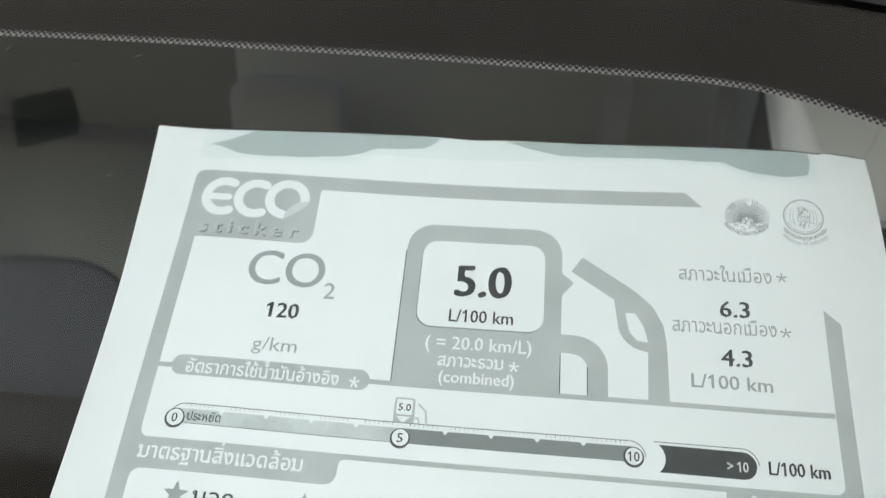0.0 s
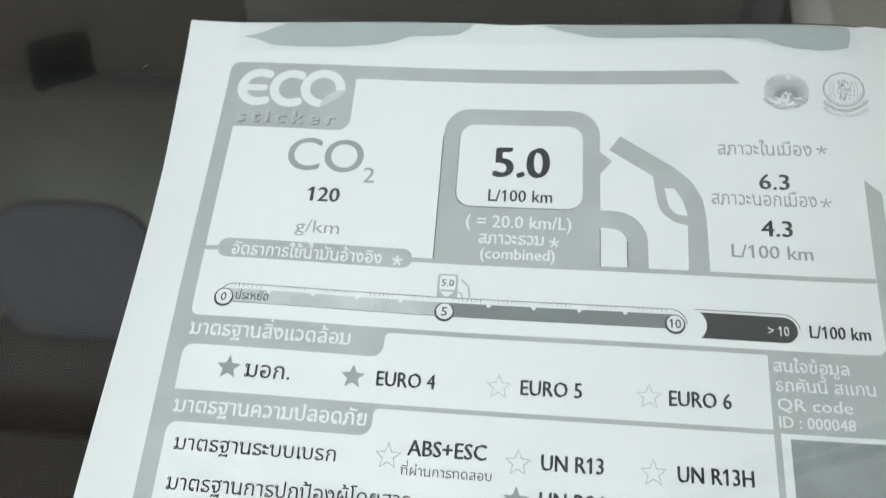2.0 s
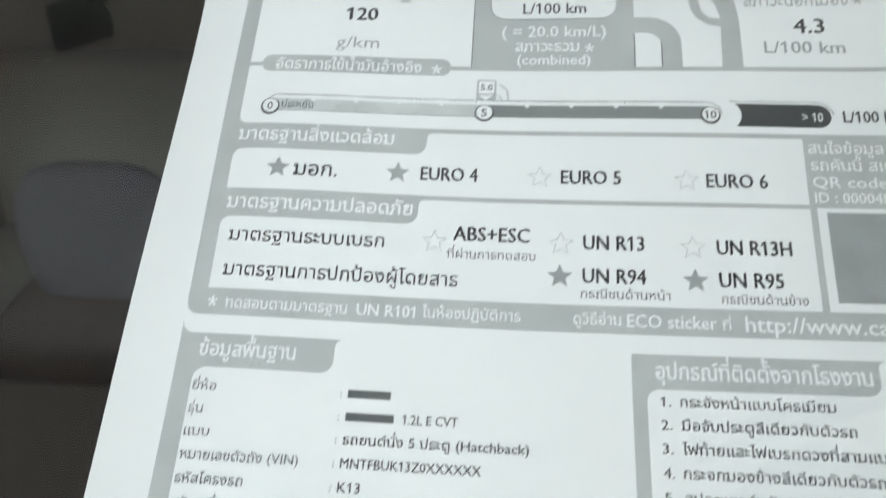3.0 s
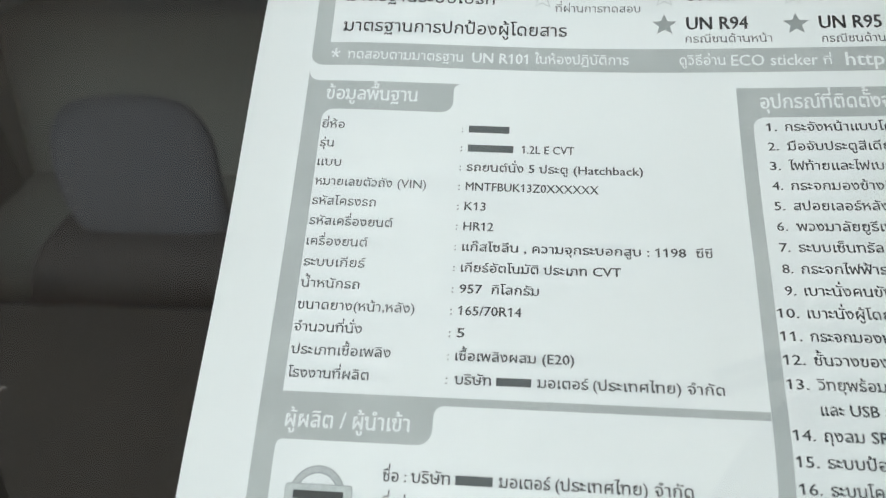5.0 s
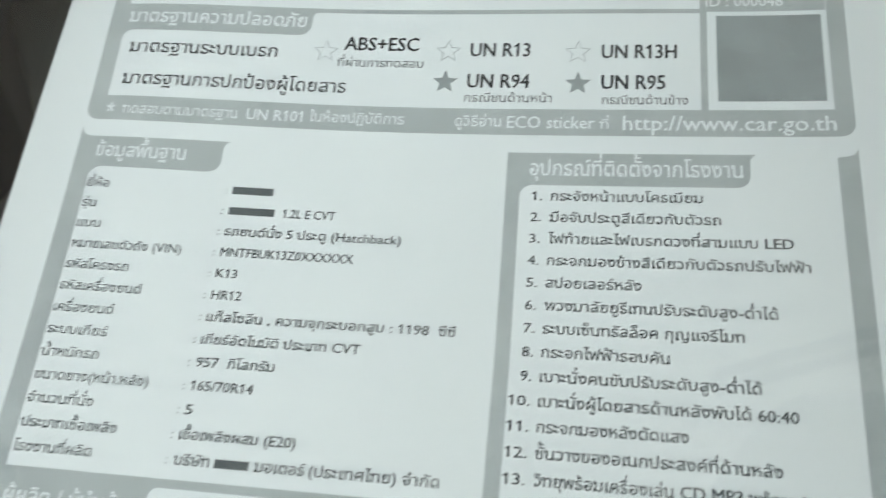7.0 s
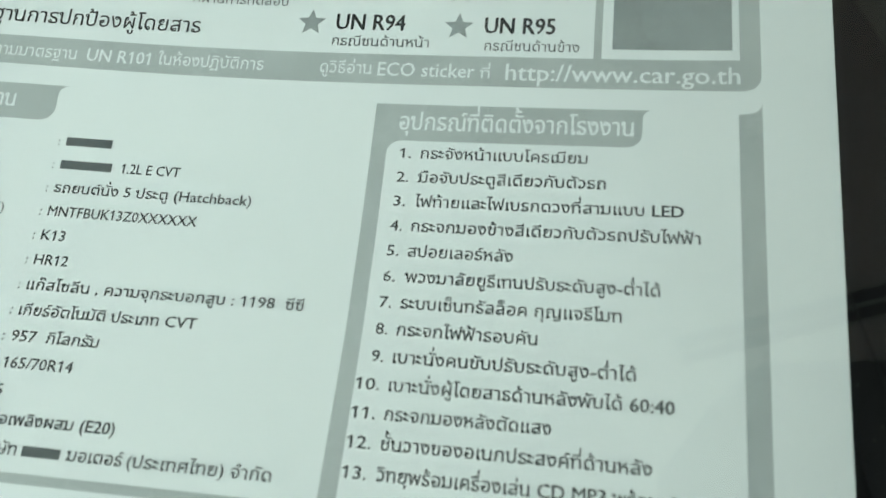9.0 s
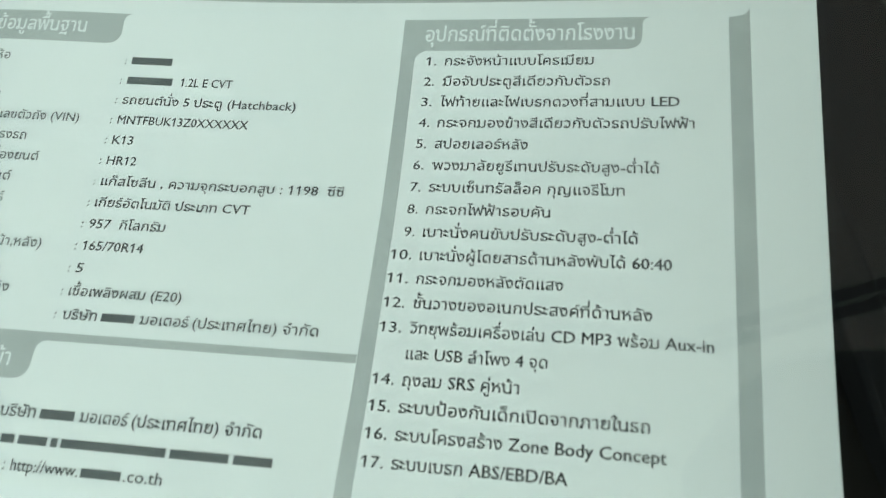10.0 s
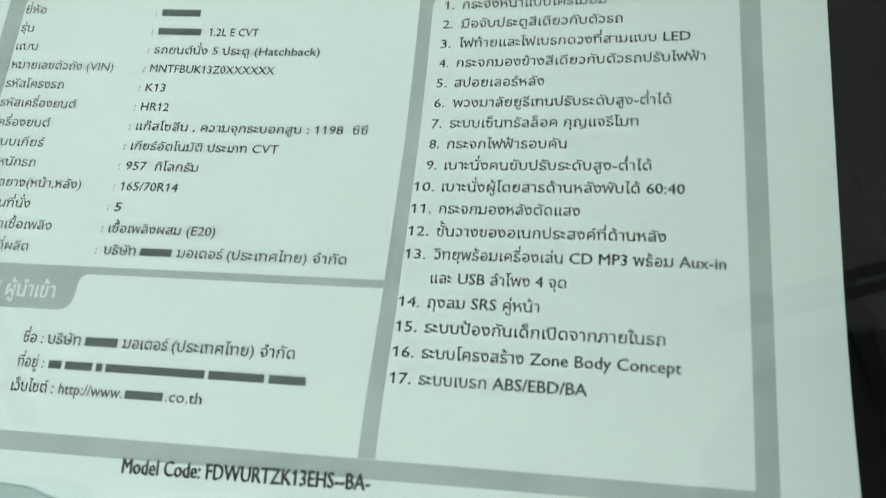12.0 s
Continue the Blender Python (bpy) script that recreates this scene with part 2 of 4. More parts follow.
def filled(contours):
    """Triangles for a letter's contours, each outer one with the holes inside it, overlaps kept apart."""
    area = lambda p: sum(p[k - 1][0] * p[k][1] - p[k][0] * p[k - 1][1] for k in range(len(p))) / 2
    areas = [area(p) for p in contours]
    sign = 1 if max(areas, key=abs) > 0 else -1
    verts, tris = [], []
    for n, (p, a) in enumerate(zip(contours, areas)):
        if a * sign <= 0:
            continue
        lo_x, hi_x, lo_y, hi_y = min(q[0] for q in p), max(q[0] for q in p), min(q[1] for q in p), max(q[1] for q in p)
        loops = [p] + [h for h, c in zip(contours, areas) if c * sign < 0 and lo_x < sum(q[0] for q in h) / len(h) < hi_x and lo_y < sum(q[1] for q in h) / len(h) < hi_y]
        first = len(verts)
        verts += [(x, y, n * 0.012) for q in loops for x, y in q]
        tris += [tuple(first + k for k in t) for t in tessellate_polygon([[Vector((x, y, 0)) for x, y in q] for q in loops])]
    return verts, tris


# Places of the small round loops at the heads of letters, as fractions of their height.
LOOPS = (("นบปทมษห", 0.075, 0.485), ("ขชซ", 0.11, 0.455), ("คศ", 0.30, 0.26), ("งย", 0.255, 0.46), ("จฐ", 0.135, 0.26), ("ญณถ", 0.15, 0.05),
         ("ฏภ", 0.07, 0.04), ("ดตลส", 0.25, 0.075), ("น", 0.47, 0.06), ("ผ", 0.20, 0.47), ("พฟ", 0.045, 0.485), ("ม", 0.085, 0.07), ("รว", 0.12, 0.085),
         ("อ", 0.215, 0.25), ("ะ", 0.07, 0.44), ("ะ", 0.07, 0.16), ("เแ", 0.175, 0.06), ("แ", 0.455, 0.06), ("โไใ", 0.215, 0.06), ("ใ", 0.08, 0.73))


def glyph(ch, fine=3):
    """A letter of the built-in font as flat triangles, and its advance."""
    if (ch, fine) in GLYPHS:
        return GLYPHS[ch, fine]
    c = bpy.data.curves.new("letters", "FONT")
    c.body = ch + "|"
    ob = new("letters", c)
    ready = bpy.context.evaluated_depsgraph_get()
    lines = []
    for sp in ob.evaluated_get(ready).to_curve(ready).splines:
        pts, bz = [], sp.bezier_points
        for k in range(len(bz)):
            a, d = bz[k], bz[(k + 1) % len(bz)]
            straight = (a.handle_right - a.co).length + (d.handle_left - d.co).length < 1e-4
            for s in range(1 if straight else fine):
                w = s / fine
                q = a.co * (1 - w) ** 3 + a.handle_right * 3 * w * (1 - w) ** 2 + d.handle_left * 3 * w * w * (1 - w) + d.co * w ** 3
                if not pts or (q.x - pts[-1][0]) ** 2 + (q.y - pts[-1][1]) ** 2 > 1e-8:
                    pts.append((q.x, q.y))
        lines.append(pts)
    advance = min(x for x, y in lines.pop()) - 0.09
    bpy.data.objects.remove(ob)
    bpy.data.curves.remove(c)
    if ch == "1":
        lines = [[(0.31, 0), (0.215, 0), (0.215, 0.535), (0.07, 0.455), (0.07, 0.55), (0.235, 0.682), (0.31, 0.682)]]
    if ch == "*":
        spoke = [(-0.022, 0.0), (-0.038, 0.21), (0.038, 0.21), (0.022, 0.0)]
        turns = [math.tau * k / 5 for k in range(5)]
        lines = [[(0.2 + x * math.cos(t) - y * math.sin(t), 0.48 + x * math.sin(t) + y * math.cos(t)) for x, y in spoke] for t in turns]
        advance = 0.42
    verts, tris = filled(lines) if lines else ([], [])
    for letters, cx, cy in LOOPS:
        if ch in letters:
            first = len(verts)
            for r in (0.088, 0.042):
                verts += [(cx + x, cy + y, 0.03) for x, y in circle(0, 0, r, 12)]
            for k in range(12):
                j = (k + 1) % 12
                tris += [(first + k, first + j, first + 12 + j), (first + k, first + 12 + j, first + 12 + k)]
    GLYPHS[ch, fine] = (verts, tris, advance)
    return GLYPHS[ch, fine]


def text(body, u0, v, u1, em, material, parent, lift=0.18, bold=0.0, spacing=0.0, arch=None, latin=0.0, name="text_line", fine=2, tilt=0.0):
    """A printed line from u0 to u1 with its baseline at v. arch: centre and radius of a line bent upwards at its ends; tilt: rise along the line."""
    verts, tris, x = [], [], 0.0
    for n, ch in enumerate(body):
        before, after = body[n - 1] if n else "", body[n + 1] if n + 1 < len(body) else ""
        gv, gt, step = glyph(ch, fine)
        rise = 0.19 if ch in TONES and (before in RAISED and before or after == "\u0e33") else 0.0
        back = 0.10 if (ch in TONES or ch in RAISED) and before and before in TALL_LETTERS else 0.0
        heavy = bold + (latin if "!" < ch < "~" else 0.0)
        for shift in ((-heavy, 0.0, heavy) if heavy else (0.0,)):
            first = len(verts)
            up = (shift + heavy) / heavy * 0.02 if heavy else 0.0
            verts += [(x + px - back + shift, py + rise + shift * 0.4, pz + up) for px, py, pz in gv]
            tris += [tuple(first + k for k in t) for t in gt]
        x += step + (spacing if step > 0.01 else 0.0)
    lo, hi = min(p[0] for p in verts), max(p[0] for p in verts)
    k = (u1 - u0) / (hi - lo)
    places = []
    for px, py, pz in verts:
        u, h = u0 + (px - lo) * k, py * em
        if arch:
            cu, cv, r = arch
            a = (u - cu) / r
            u, vv = cu + (r - h) * math.sin(a), cv - (r - h) * math.cos(a)
        else:
            vv = v + h + tilt * (u - u0)
        places.append(surf(u, vv, lift + pz))
    me = bpy.data.meshes.new(name)
    me.from_pydata(places, [], tris)
    me.materials.append(material)
    ob = new(name, me)
    ob.parent = parent
    return ob


def bar(u0, v, u1, h, parent, material=None, lift=0.18, name="text_bar"):
    """A plain bar in place of writing."""
    return shape(name, [box(u0, v + h, u1, v)], material or BLACK, parent, lift)


def solid(pts, thick, step=None):
    """A flat outline in the pane's plane, pushed back by its thickness: (x, z) places, y from thick[0] to thick[1]."""
    bm = bmesh.new()
    a = [bm.verts.new((x, thick[0], z)) for x, z in pts]
    b = [bm.verts.new((x, thick[1], z)) for x, z in pts]
    bm.faces.new(a), bm.faces.new(b[::-1])
    for k in range(len(a)):
        j = (k + 1) % len(a)
        bm.faces.new((a[j], a[k], b[k], b[j]))
    bmesh.ops.recalc_face_normals(bm, faces=bm.faces[:])
    return bm


def block(x0, y0, z0, x1, y1, z1, bevel=0.0, segments=3):
    bm = bmesh.new()
    bmesh.ops.create_cube(bm, size=1, matrix=Matrix.LocRotScale(((x0 + x1) / 2, (y0 + y1) / 2, (z0 + z1) / 2), None, (x1 - x0, y1 - y0, z1 - z0)))
    if bevel:
        bmesh.ops.bevel(bm, geom=bm.edges[:], offset=bevel, segments=segments, affect="EDGES", profile=0.6)
    return bm


# ------------------------------------------------------------------ the printed sheet
sheet = group_at("label_sheet", PANE, "white paper fuel economy label printed in grey, taped behind the windscreen", "label sheet")

bm = bmesh.new()
NU, NV = 42, 60
def left_edge(v):
    return (0.75 + 0.5 * math.cos(math.tau * (-v - 63) / 148)) * min(1.0, -v / 50)


def top_edge(u):
    """Where the tape is stuck over it, the sheet's top edge bows up, with a small dip in the middle."""
    return 1.0 - ((u - 95.0) / 80.0) ** 2 - 0.45 * math.exp(-((u - 97.0) / 6.0) ** 2) if 15.2 < u < 196.8 else 0.0


COLUMNS = sorted([WIDE * i / (NU - 4) for i in range(NU - 3)] + [15.0, 15.4, 196.6, 197.0])
front = [[bm.verts.new(surf(u + left_edge(-TALL * j / NV) * (1 - u / WIDE) ** 8, -TALL * j / NV if j else top_edge(u))) for u in COLUMNS] for j in range(NV + 1)]
back = [[bm.verts.new(w.co + Vector((0, 0.00012, 0))) for w in row] for row in front]
for j in range(NV):
    for i in range(NU):
        bm.faces.new((front[j][i], front[j + 1][i], front[j + 1][i + 1], front[j][i + 1]))
        bm.faces.new((back[j][i], back[j][i + 1], back[j + 1][i + 1], back[j + 1][i]))
rim = [(0, i) for i in range(NU)] + [(j, NU) for j in range(NV)] + [(NV, i) for i in range(NU, 0, -1)] + [(j, 0) for j in range(NV, 0, -1)]
for k, (j, i) in enumerate(rim):
    jj, ii = rim[(k + 1) % len(rim)]
    bm.faces.new([bm.verts.new(w.co) for w in (front[j][i], front[jj][ii], back[jj][ii], back[j][i])])
paper = part("paper", bm, PAPER, sheet, "white copy paper, slightly buckled", smooth=True)

# Upper frame: corner box, bands, bars and tabs.
L0, L1, L2, L3 = 0.05, 0.10, 0.16, 0.22
upper = shape("upper_frame", [
    box(15.3, -14.2, 53.5, -36.8, tl=3, br=4),
    [(53.5, -14.2), (158.4, -14.2), (163.0, -18.7), (53.5, -18.7)],
    [(15.3, -36.8), (19.8, -36.8), (19.8, -141.0), (15.3, -141.0)],
    box(15.3, -141.0, 196.9, -147.8, br=3.2, bl=3.2),
    [(192.6, -47.8), (196.6, -51.6), (196.9, -141.0), (193.0, -141.0)],
    box(164.7, -94.6, 192.75, -114.7),
    box(164.7, -114.7, 166.3, -141.0),
    box(19.8, -94.6, 164.7, -95.9), box(19.8, -95.9, 70.3, -102.3, br=3.2),
    box(19.8, -113.9, 164.7, -115.1), box(19.8, -115.1, 69.4, -121.8, br=3.2),
    box(75.2, -74.9, 192.6, -76.2), box(19.8, -75.0, 23.4, -76.3),
    box(23.3, -72.6, 75.3, -78.1, 2.7, 2.7, 2.7, 2.7),
    fillet(19.8, -102.3, 2.6, 1, -1), fillet(19.8, -121.8, 2.6, 1, -1), fillet(19.8, -94.6, 2.2, 1, 1),
    fillet(192.75, -94.6, 2.2, -1, 1), fillet(70.3, -95.9, 1.6, 1, -1), fillet(69.4, -115.1, 1.6, 1, -1), fillet(53.5, -18.7, 0.9, 1, -1),
], GREY, sheet, L0, "printed grey frame with tabs")
lower = shape("lower_frame", [
    [(15.3, -149.4)] + arc(18.2, -149.6, 2.8, 180, 270, 6) + [(54.4, -152.3)] + arc(54.4, -154.4, 2.1, 90, 180, 5) + arc(49.3, -157.4, 3.1, 0, -90, 6) + [(15.3, -160.5)],
    [(15.3, -160.5), (19.9, -160.5), (19.9, -267.45), (15.3, -267.5)],
    [(15.3, -267.5), (196.7, -266.8), (196.7, -270.2), (15.3, -271.5)],
    box(19.9, -231.4, 121.1, -233.2), box(19.9, -233.2, 52.8, -241.5, br=3.2),
    [(121.2, -152.3), (124.4, -152.3), (124.7, -200.0), (124.4, -240.0), (123.4, -267.0), (120.0, -267.0), (121.1, -240.0), (121.5, -200.0)],
    [(124.4, -152.3), (176.6, -152.3)] + arc(176.6, -154.2, 1.9, 90, 180, 5) + arc(171.7, -157.4, 3.0, 0, -90, 6) + [(124.4, -160.4)],
    [(192.6, -152.9)] + [(194.2, -152.7)] + arc(194.4, -150.2, 2.5, -90, -5, 5) + [(196.9, -149.8), (196.7, -266.8), (192.6, -266.8)],
    fillet(19.9, -160.5, 3.0, 1, -1), fillet(124.4, -160.4, 3.0, 1, -1), fillet(52.8, -233.2, 2.2, 1, -1), fillet(19.9, -241.5, 1.6, 1, -1),
], GREY, sheet, L0, "printed grey frame with tabs")

# Corner mark: three round letters with a leaf, and the small raised word below.
mark = shape("corner_mark", [
    ribbon(arc(25.1, -23.0, 5.15, 62, 298, 20), 2.75), ribbon([(21.4, -23.2), (26.6, -23.2)], 2.2),
    ], PAPER, sheet, L1, "white rounded letters with a leaf")
shape("letter", [ribbon(arc(34.8, -23.1, 5.15, 62, 298, 20), 2.75)], PAPER, mark, L1)
shape("letter", [ribbon(arc(44.1, -22.7, 5.2, 2, 262, 24), 2.8)], PAPER, mark, L1)
shape("leaf", [[(43.9, -29.9), (44.1, -27.6), (45.2, -25.4), (47.2, -23.8), (49.9, -22.9), (51.1, -22.9), (50.1, -24.4), (48.6, -26.0), (46.6, -27.6), (45.0, -28.7)]], PALE_GREY, mark, L2, "pale grey leaf")
text("sticker", 20.75, -35.35, 49.4, 6.0, CHARCOAL, mark, L1, 0.022, 0.26)
text("sticker", 20.2, -35.0, 48.9, 6.0, PALE_GREY, mark, L1 + 0.02, 0.012, 0.26)
text("sticker", 20.5, -35.15, 49.2, 6.0, GREY, mark, L2, 0.020, 0.26)

text("CO", 37.4, -50.4, 58.9, 15.2, INK_GREY, sheet, L1, 0.012, fine=4)
text("2", 59.4, -53.3, 62.6, 7.0, INK_GREY, sheet, L1, 0.01)
text("120", 44.8, -60.0, 53.8, 6.3, CHARCOAL, sheet, L1, 0.025)
text("g/km", 43.1, -69.6, 55.0, 5.4, INK_GREY, sheet, L1, 0.0)
text("อัตราการใช้น้ำมันอ้างอิง", 27.3, -77.3, 67.3, 5.0, PAPER, upper, L2, 0.012)
text("*", 70.0, -79.5, 72.8, 7.0, PAPER, upper, L2, 0.012)

# Petrol pump with hose and nozzle.
pump = shape("pump_symbol", [box(80.9, -27.6, 124.4, -74.9, tl=7.5, tr=8.0),
    [(124.4, -40.9), (127.6, -43.6), (124.4, -47.8)]], GREY, sheet, L0, "grey petrol pump symbol")
shape("window_shadow", [box(85.25, -33.0, 119.55, -59.15, 4.2, 4.2, 4.2, 4.2)], GREY_DEEP, pump, L0 + 0.03, "dark line along the window's lower edge")
shape("window", [box(85.5, -32.8, 119.7, -58.8, 4.2, 4.2, 4.2, 4.2)], PAPER, pump, L1, "white window panel")
for u, v in ((80.65, -36.5), (124.15, -64.5)):
    shape("edge_line", [box(u, v, u + 0.25, -74.9)], CHARCOAL, pump, L1)
shape("hose", [[(124.4, -58.8), (127.6, -58.9)] + arc(127.9, -67.6, 8.7, 84, 0, 10) + [(136.6, -74.9), (131.4, -74.9)] + arc(127.0, -68.4, 4.4, 0, 90, 8) + [(124.4, -64.0)]], GREY, pump, L0)
shape("hose_outline", [box(131.2, -67.5, 131.45, -74.9)], CHARCOAL, pump, L1)
shape("nozzle", [[(129.9, -35.7), (144.2, -45.3), (148.6, -49.4), (151.2, -54.6), (151.9, -60.0), (152.1, -74.9), (146.7, -74.9), (147.0, -62.3), (143.6, -61.5),
    (140.8, -59.2), (139.5, -56.8), (138.4, -48.0), (126.9, -40.2)]], GREY, pump, L0)
shape("trigger_gap", [[(141.3, -51.7), (143.8, -51.6), (146.0, -55.2), (147.1, -59.6), (144.3, -59.3), (142.3, -57.2)]], PAPER, pump, L1)
text("5.0", 95.1, -49.4, 110.8, 13.4, CHARCOAL, pump, L2, 0.028, fine=4)
text("L/100 km", 94.3, -57.1, 111.6, 5.2, BLACK, pump, L2, 0.012)
text("( = 20.0 km/L)", 88.7, -65.0, 116.8, 5.2, PAPER, pump, L2, 0.014)
text("สภาวะรวม", 92.4, -69.8, 109.6, 4.9, PAPER, pump, L2, 0.012)
text("*", 111.0, -72.0, 113.7, 6.6, PAPER, pump, L2, 0.012)
text("(combined)", 93.0, -74.1, 112.6, 4.5, PAPER, pump, L2, 0.018)

# Two round seals drawn as plain strokes.
def curve(p, q, r, n=6):
    return [tuple(p[k] * (1 - s) ** 2 + 2 * q[k] * s * (1 - s) + r[k] * s * s for k in (0, 1)) for s in (j / n for j in range(n + 1))]


def curls(rng, cu, cv, ru, rv, n, width, long=1.0):
    """Short bent strokes scattered over an oval."""
    out = []
    for k in range(n):
        a, r, t = rng.uniform(0, math.tau), math.sqrt(rng.random()), rng.uniform(0, math.tau)
        p = (cu + ru * r * math.cos(a), cv + rv * r * math.sin(a))
        q = (p[0] + long * math.cos(t), p[1] + long * math.sin(t))
        m = ((p[0] + q[0]) / 2 + rng.uniform(-0.5, 0.5) * long, (p[1] + q[1]) / 2 + rng.uniform(-0.5, 0.5) * long)
        out.append(ribbon(curve(p, m, q, 4), width, False))
    return out


rng = random.Random(4)
feathers = []
for k in range(34):
    a = radians(204 - 228 * k / 33)
    tip = (175.0 + 6.0 * math.cos(a), -21.2 + 5.5 * math.sin(a))
    root = (175.0 + 1.5 * math.cos(a), -22.6 + 1.2 * math.sin(a))
    feathers.append(ribbon(curve(root, ((tip[0] + root[0]) / 2 + 0.5 * math.sin(a), (tip[1] + root[1]) / 2 + 0.5), tip, 5), 0.20 + 0.06 * (k % 2), False))
for k in range(3):
    reach = 2.4 + 1.2 * k
    feathers.append(ribbon([(175.0 + reach * math.cos(a), -21.9 + 0.95 * reach * math.sin(a)) for a in (radians(165 - 150 * j / 12) for j in range(13))], 0.16, False))
seal = shape("seal", feathers + curls(rng, 175.0, -23.3, 4.0, 2.2, 80, 0.17, 0.8) + curls(rng, 170.6, -18.0, 0.9, 0.9, 14, 0.2, 0.7), INK_GREY, sheet, L1, "oval winged seal in fine grey strokes")
shape("disc", [circle(175.9, -17.0, 0.75, 16)], PAPER, seal, L2)
text("กระทรวงการคลัง", 167.4, 0, 181.6, 2.0, INK_SOFT, seal, L1, 0.0, arch=(174.7, -19.6, 7.4))
seal = shape("seal", curls(rng, 190.2, -21.2, 1.6, 2.9, 58, 0.17, 0.8) + curls(rng, 190.1, -18.2, 1.8, 1.2, 10, 0.16, 0.8)
             + [ribbon(curve((190.0 + s * 3.0, -18.2), (190.0 + s * 4.0, -20.6), (190.0 + s * 3.2, -23.2)), 0.12, False) for s in (-1, 1)]
             + [ribbon(curve((190.0 + s * 2.4, -18.6), (190.0 + s * 3.1, -20.8), (190.0 + s * 2.4, -23.6)), 0.12, False) for s in (-1, 1)]
             + [ribbon(arc(190.0, -20.8, 4.5, 200, 340, 14), 0.14, False)],
             INK_GREY, sheet, L1, "round seal with a double ring and a worn centre",
             rings=[(circle(190.0, -20.8, 5.4, 40), circle(190.0, -20.8, 5.12, 40)), (circle(190.0, -20.8, 4.95, 40), circle(190.0, -20.8, 4.85, 40))])
text("กระทรวงอุตสาหกรรม", 183.0, 0, 197.2, 1.8, INK_SOFT, seal, L1, 0.0, arch=(190.0, -20.8, 7.0))
text("Ministry of Industry", 183.2, 0, 196.8, 1.9, INK_GREY, seal, L1, 0.0, arch=(190.0, -20.8, 8.6))

text("สภาวะในเมือง", 155.8, -40.9, 180.2, 5.6, INK_GREY, sheet, L1, 0.0)
text("*", 181.4, -42.2, 184.2, 6.4, INK_GREY, sheet, L1, 0.0)
text("6.3", 166.0, -51.0, 173.9, 6.4, CHARCOAL, sheet, L1, 0.02)
text("สภาวะนอกเมือง", 153.5, -55.8, 180.3, 5.6, INK_GREY, sheet, L1, 0.0)
text("*", 181.2, -57.6, 184.0, 6.4, INK_GREY, sheet, L1, 0.0)
text("4.3", 165.6, -64.4, 173.6, 6.4, CHARCOAL, sheet, L1, 0.02)
text("L/100 km", 157.7, -70.6, 178.1, 5.2, INK_GREY, sheet, L1, 0.012)

# Consumption scale.
scale = shape("scale_bar", [box(28.0, -86.9, 84.6, -90.5)], GREY_LIGHT, sheet, L0, "grey scale bar from 0 to 10")
shape("upper_half", [box(84.6, -86.9, 142.2, -90.5)], GREY_DEEP, scale, L0, "darker grey half")
shape("rule", [box(29.5, -85.45, 141.6, -85.65), box(29.5, -90.5, 142.2, -90.65)] + [box(30 + 1.14 * k, -85.65, 30.14 + 1.14 * k, -86.3) for k in range(98)], INK_SOFT, scale, L1, "fine ruled line with ticks")
shape("tick_row", [[(u - 1.5, -85.7), (u + 1.5, -85.7), (u + 0.25, -87.7), (u - 0.25, -87.7)] for u in (39.2, 50.6, 62.1, 73.4, 84.8, 96.0, 107.5, 119.0, 130.4)], PAPER, scale, L2)
shape("end_arc", [ribbon(arc(30.0, -89.4, 3.9, 95, 175, 8), 0.22, False)], INK_SOFT, scale, L1)
shape("end_arc", [ribbon(arc(141.6, -89.6, 4.1, 85, 5, 8), 0.22, False)], INK_SOFT, scale, L1)
for u, mark_text in ((27.7, "0"), (84.8, "5"), (142.7, "10")):
    dial = shape("scale_dot", [circle(u, -89.5, 2.55)], CHARCOAL, scale, L2 + 0.02, "white dot with a dark rim")
    shape("face", [circle(u + 0.05, -89.3, 2.1)], PAPER, dial, L3)
    w = 0.75 if len(mark_text) == 1 else 1.45
    text(mark_text, u - w, -90.5, u + w, 3.3, BLACK, dial, L3 + 0.06, 0.01)
text("ประหยัด", 30.6, -89.8, 39.3, 3.3, BLACK, scale, L2)
mini = shape("small_pump", [box(82.5, -79.0, 87.8, -85.4, 0.8, 0.8)], GREY, scale, L0, "small grey pump pointer")
shape("window", [box(83.1, -79.5, 87.2, -83.4, 0.5, 0.5, 0.5, 0.5)], PAPER, mini, L1)
text("5.0", 83.6, -82.4, 86.8, 2.6, CHARCOAL, mini, L2, 0.015)
shape("hose", [ribbon([(87.9, -84.0), (88.8, -84.2), (89.2, -85.4)], 0.5, False), ribbon([(88.6, -80.4), (90.6, -82.2), (91.0, -85.2)], 0.55, False)], GREY_LIGHT, mini, L1)
shape("pointer", [[(83.2, -83.9), (86.9, -83.9), (85.0, -85.6)]], PAPER, mini, L1)
over = shape("over_ten_bar", [arc(146.3, -89.3, 4.2, -52, 52, 8) + arc(169.2, -89.4, 3.3, 90, -90, 12)], CHARCOAL, sheet, L1, "charcoal bar with a rounded end")
text("> 10", 165.3, -90.9, 170.4, 3.5, PAPER, over, L2, 0.01)
shape("edge_line", [[(147.6, -85.2), (169.0, -85.2)] + arc(169.0, -89.4, 4.2, 90, 5, 8) + arc(169.0, -89.4, 4.0, 5, 90, 8) + [(147.6, -85.4)]], INK_SOFT, over, L1)
text("L/100 km", 175.3, -91.0, 189.7, 4.6, BLACK, sheet, L1, 0.02)

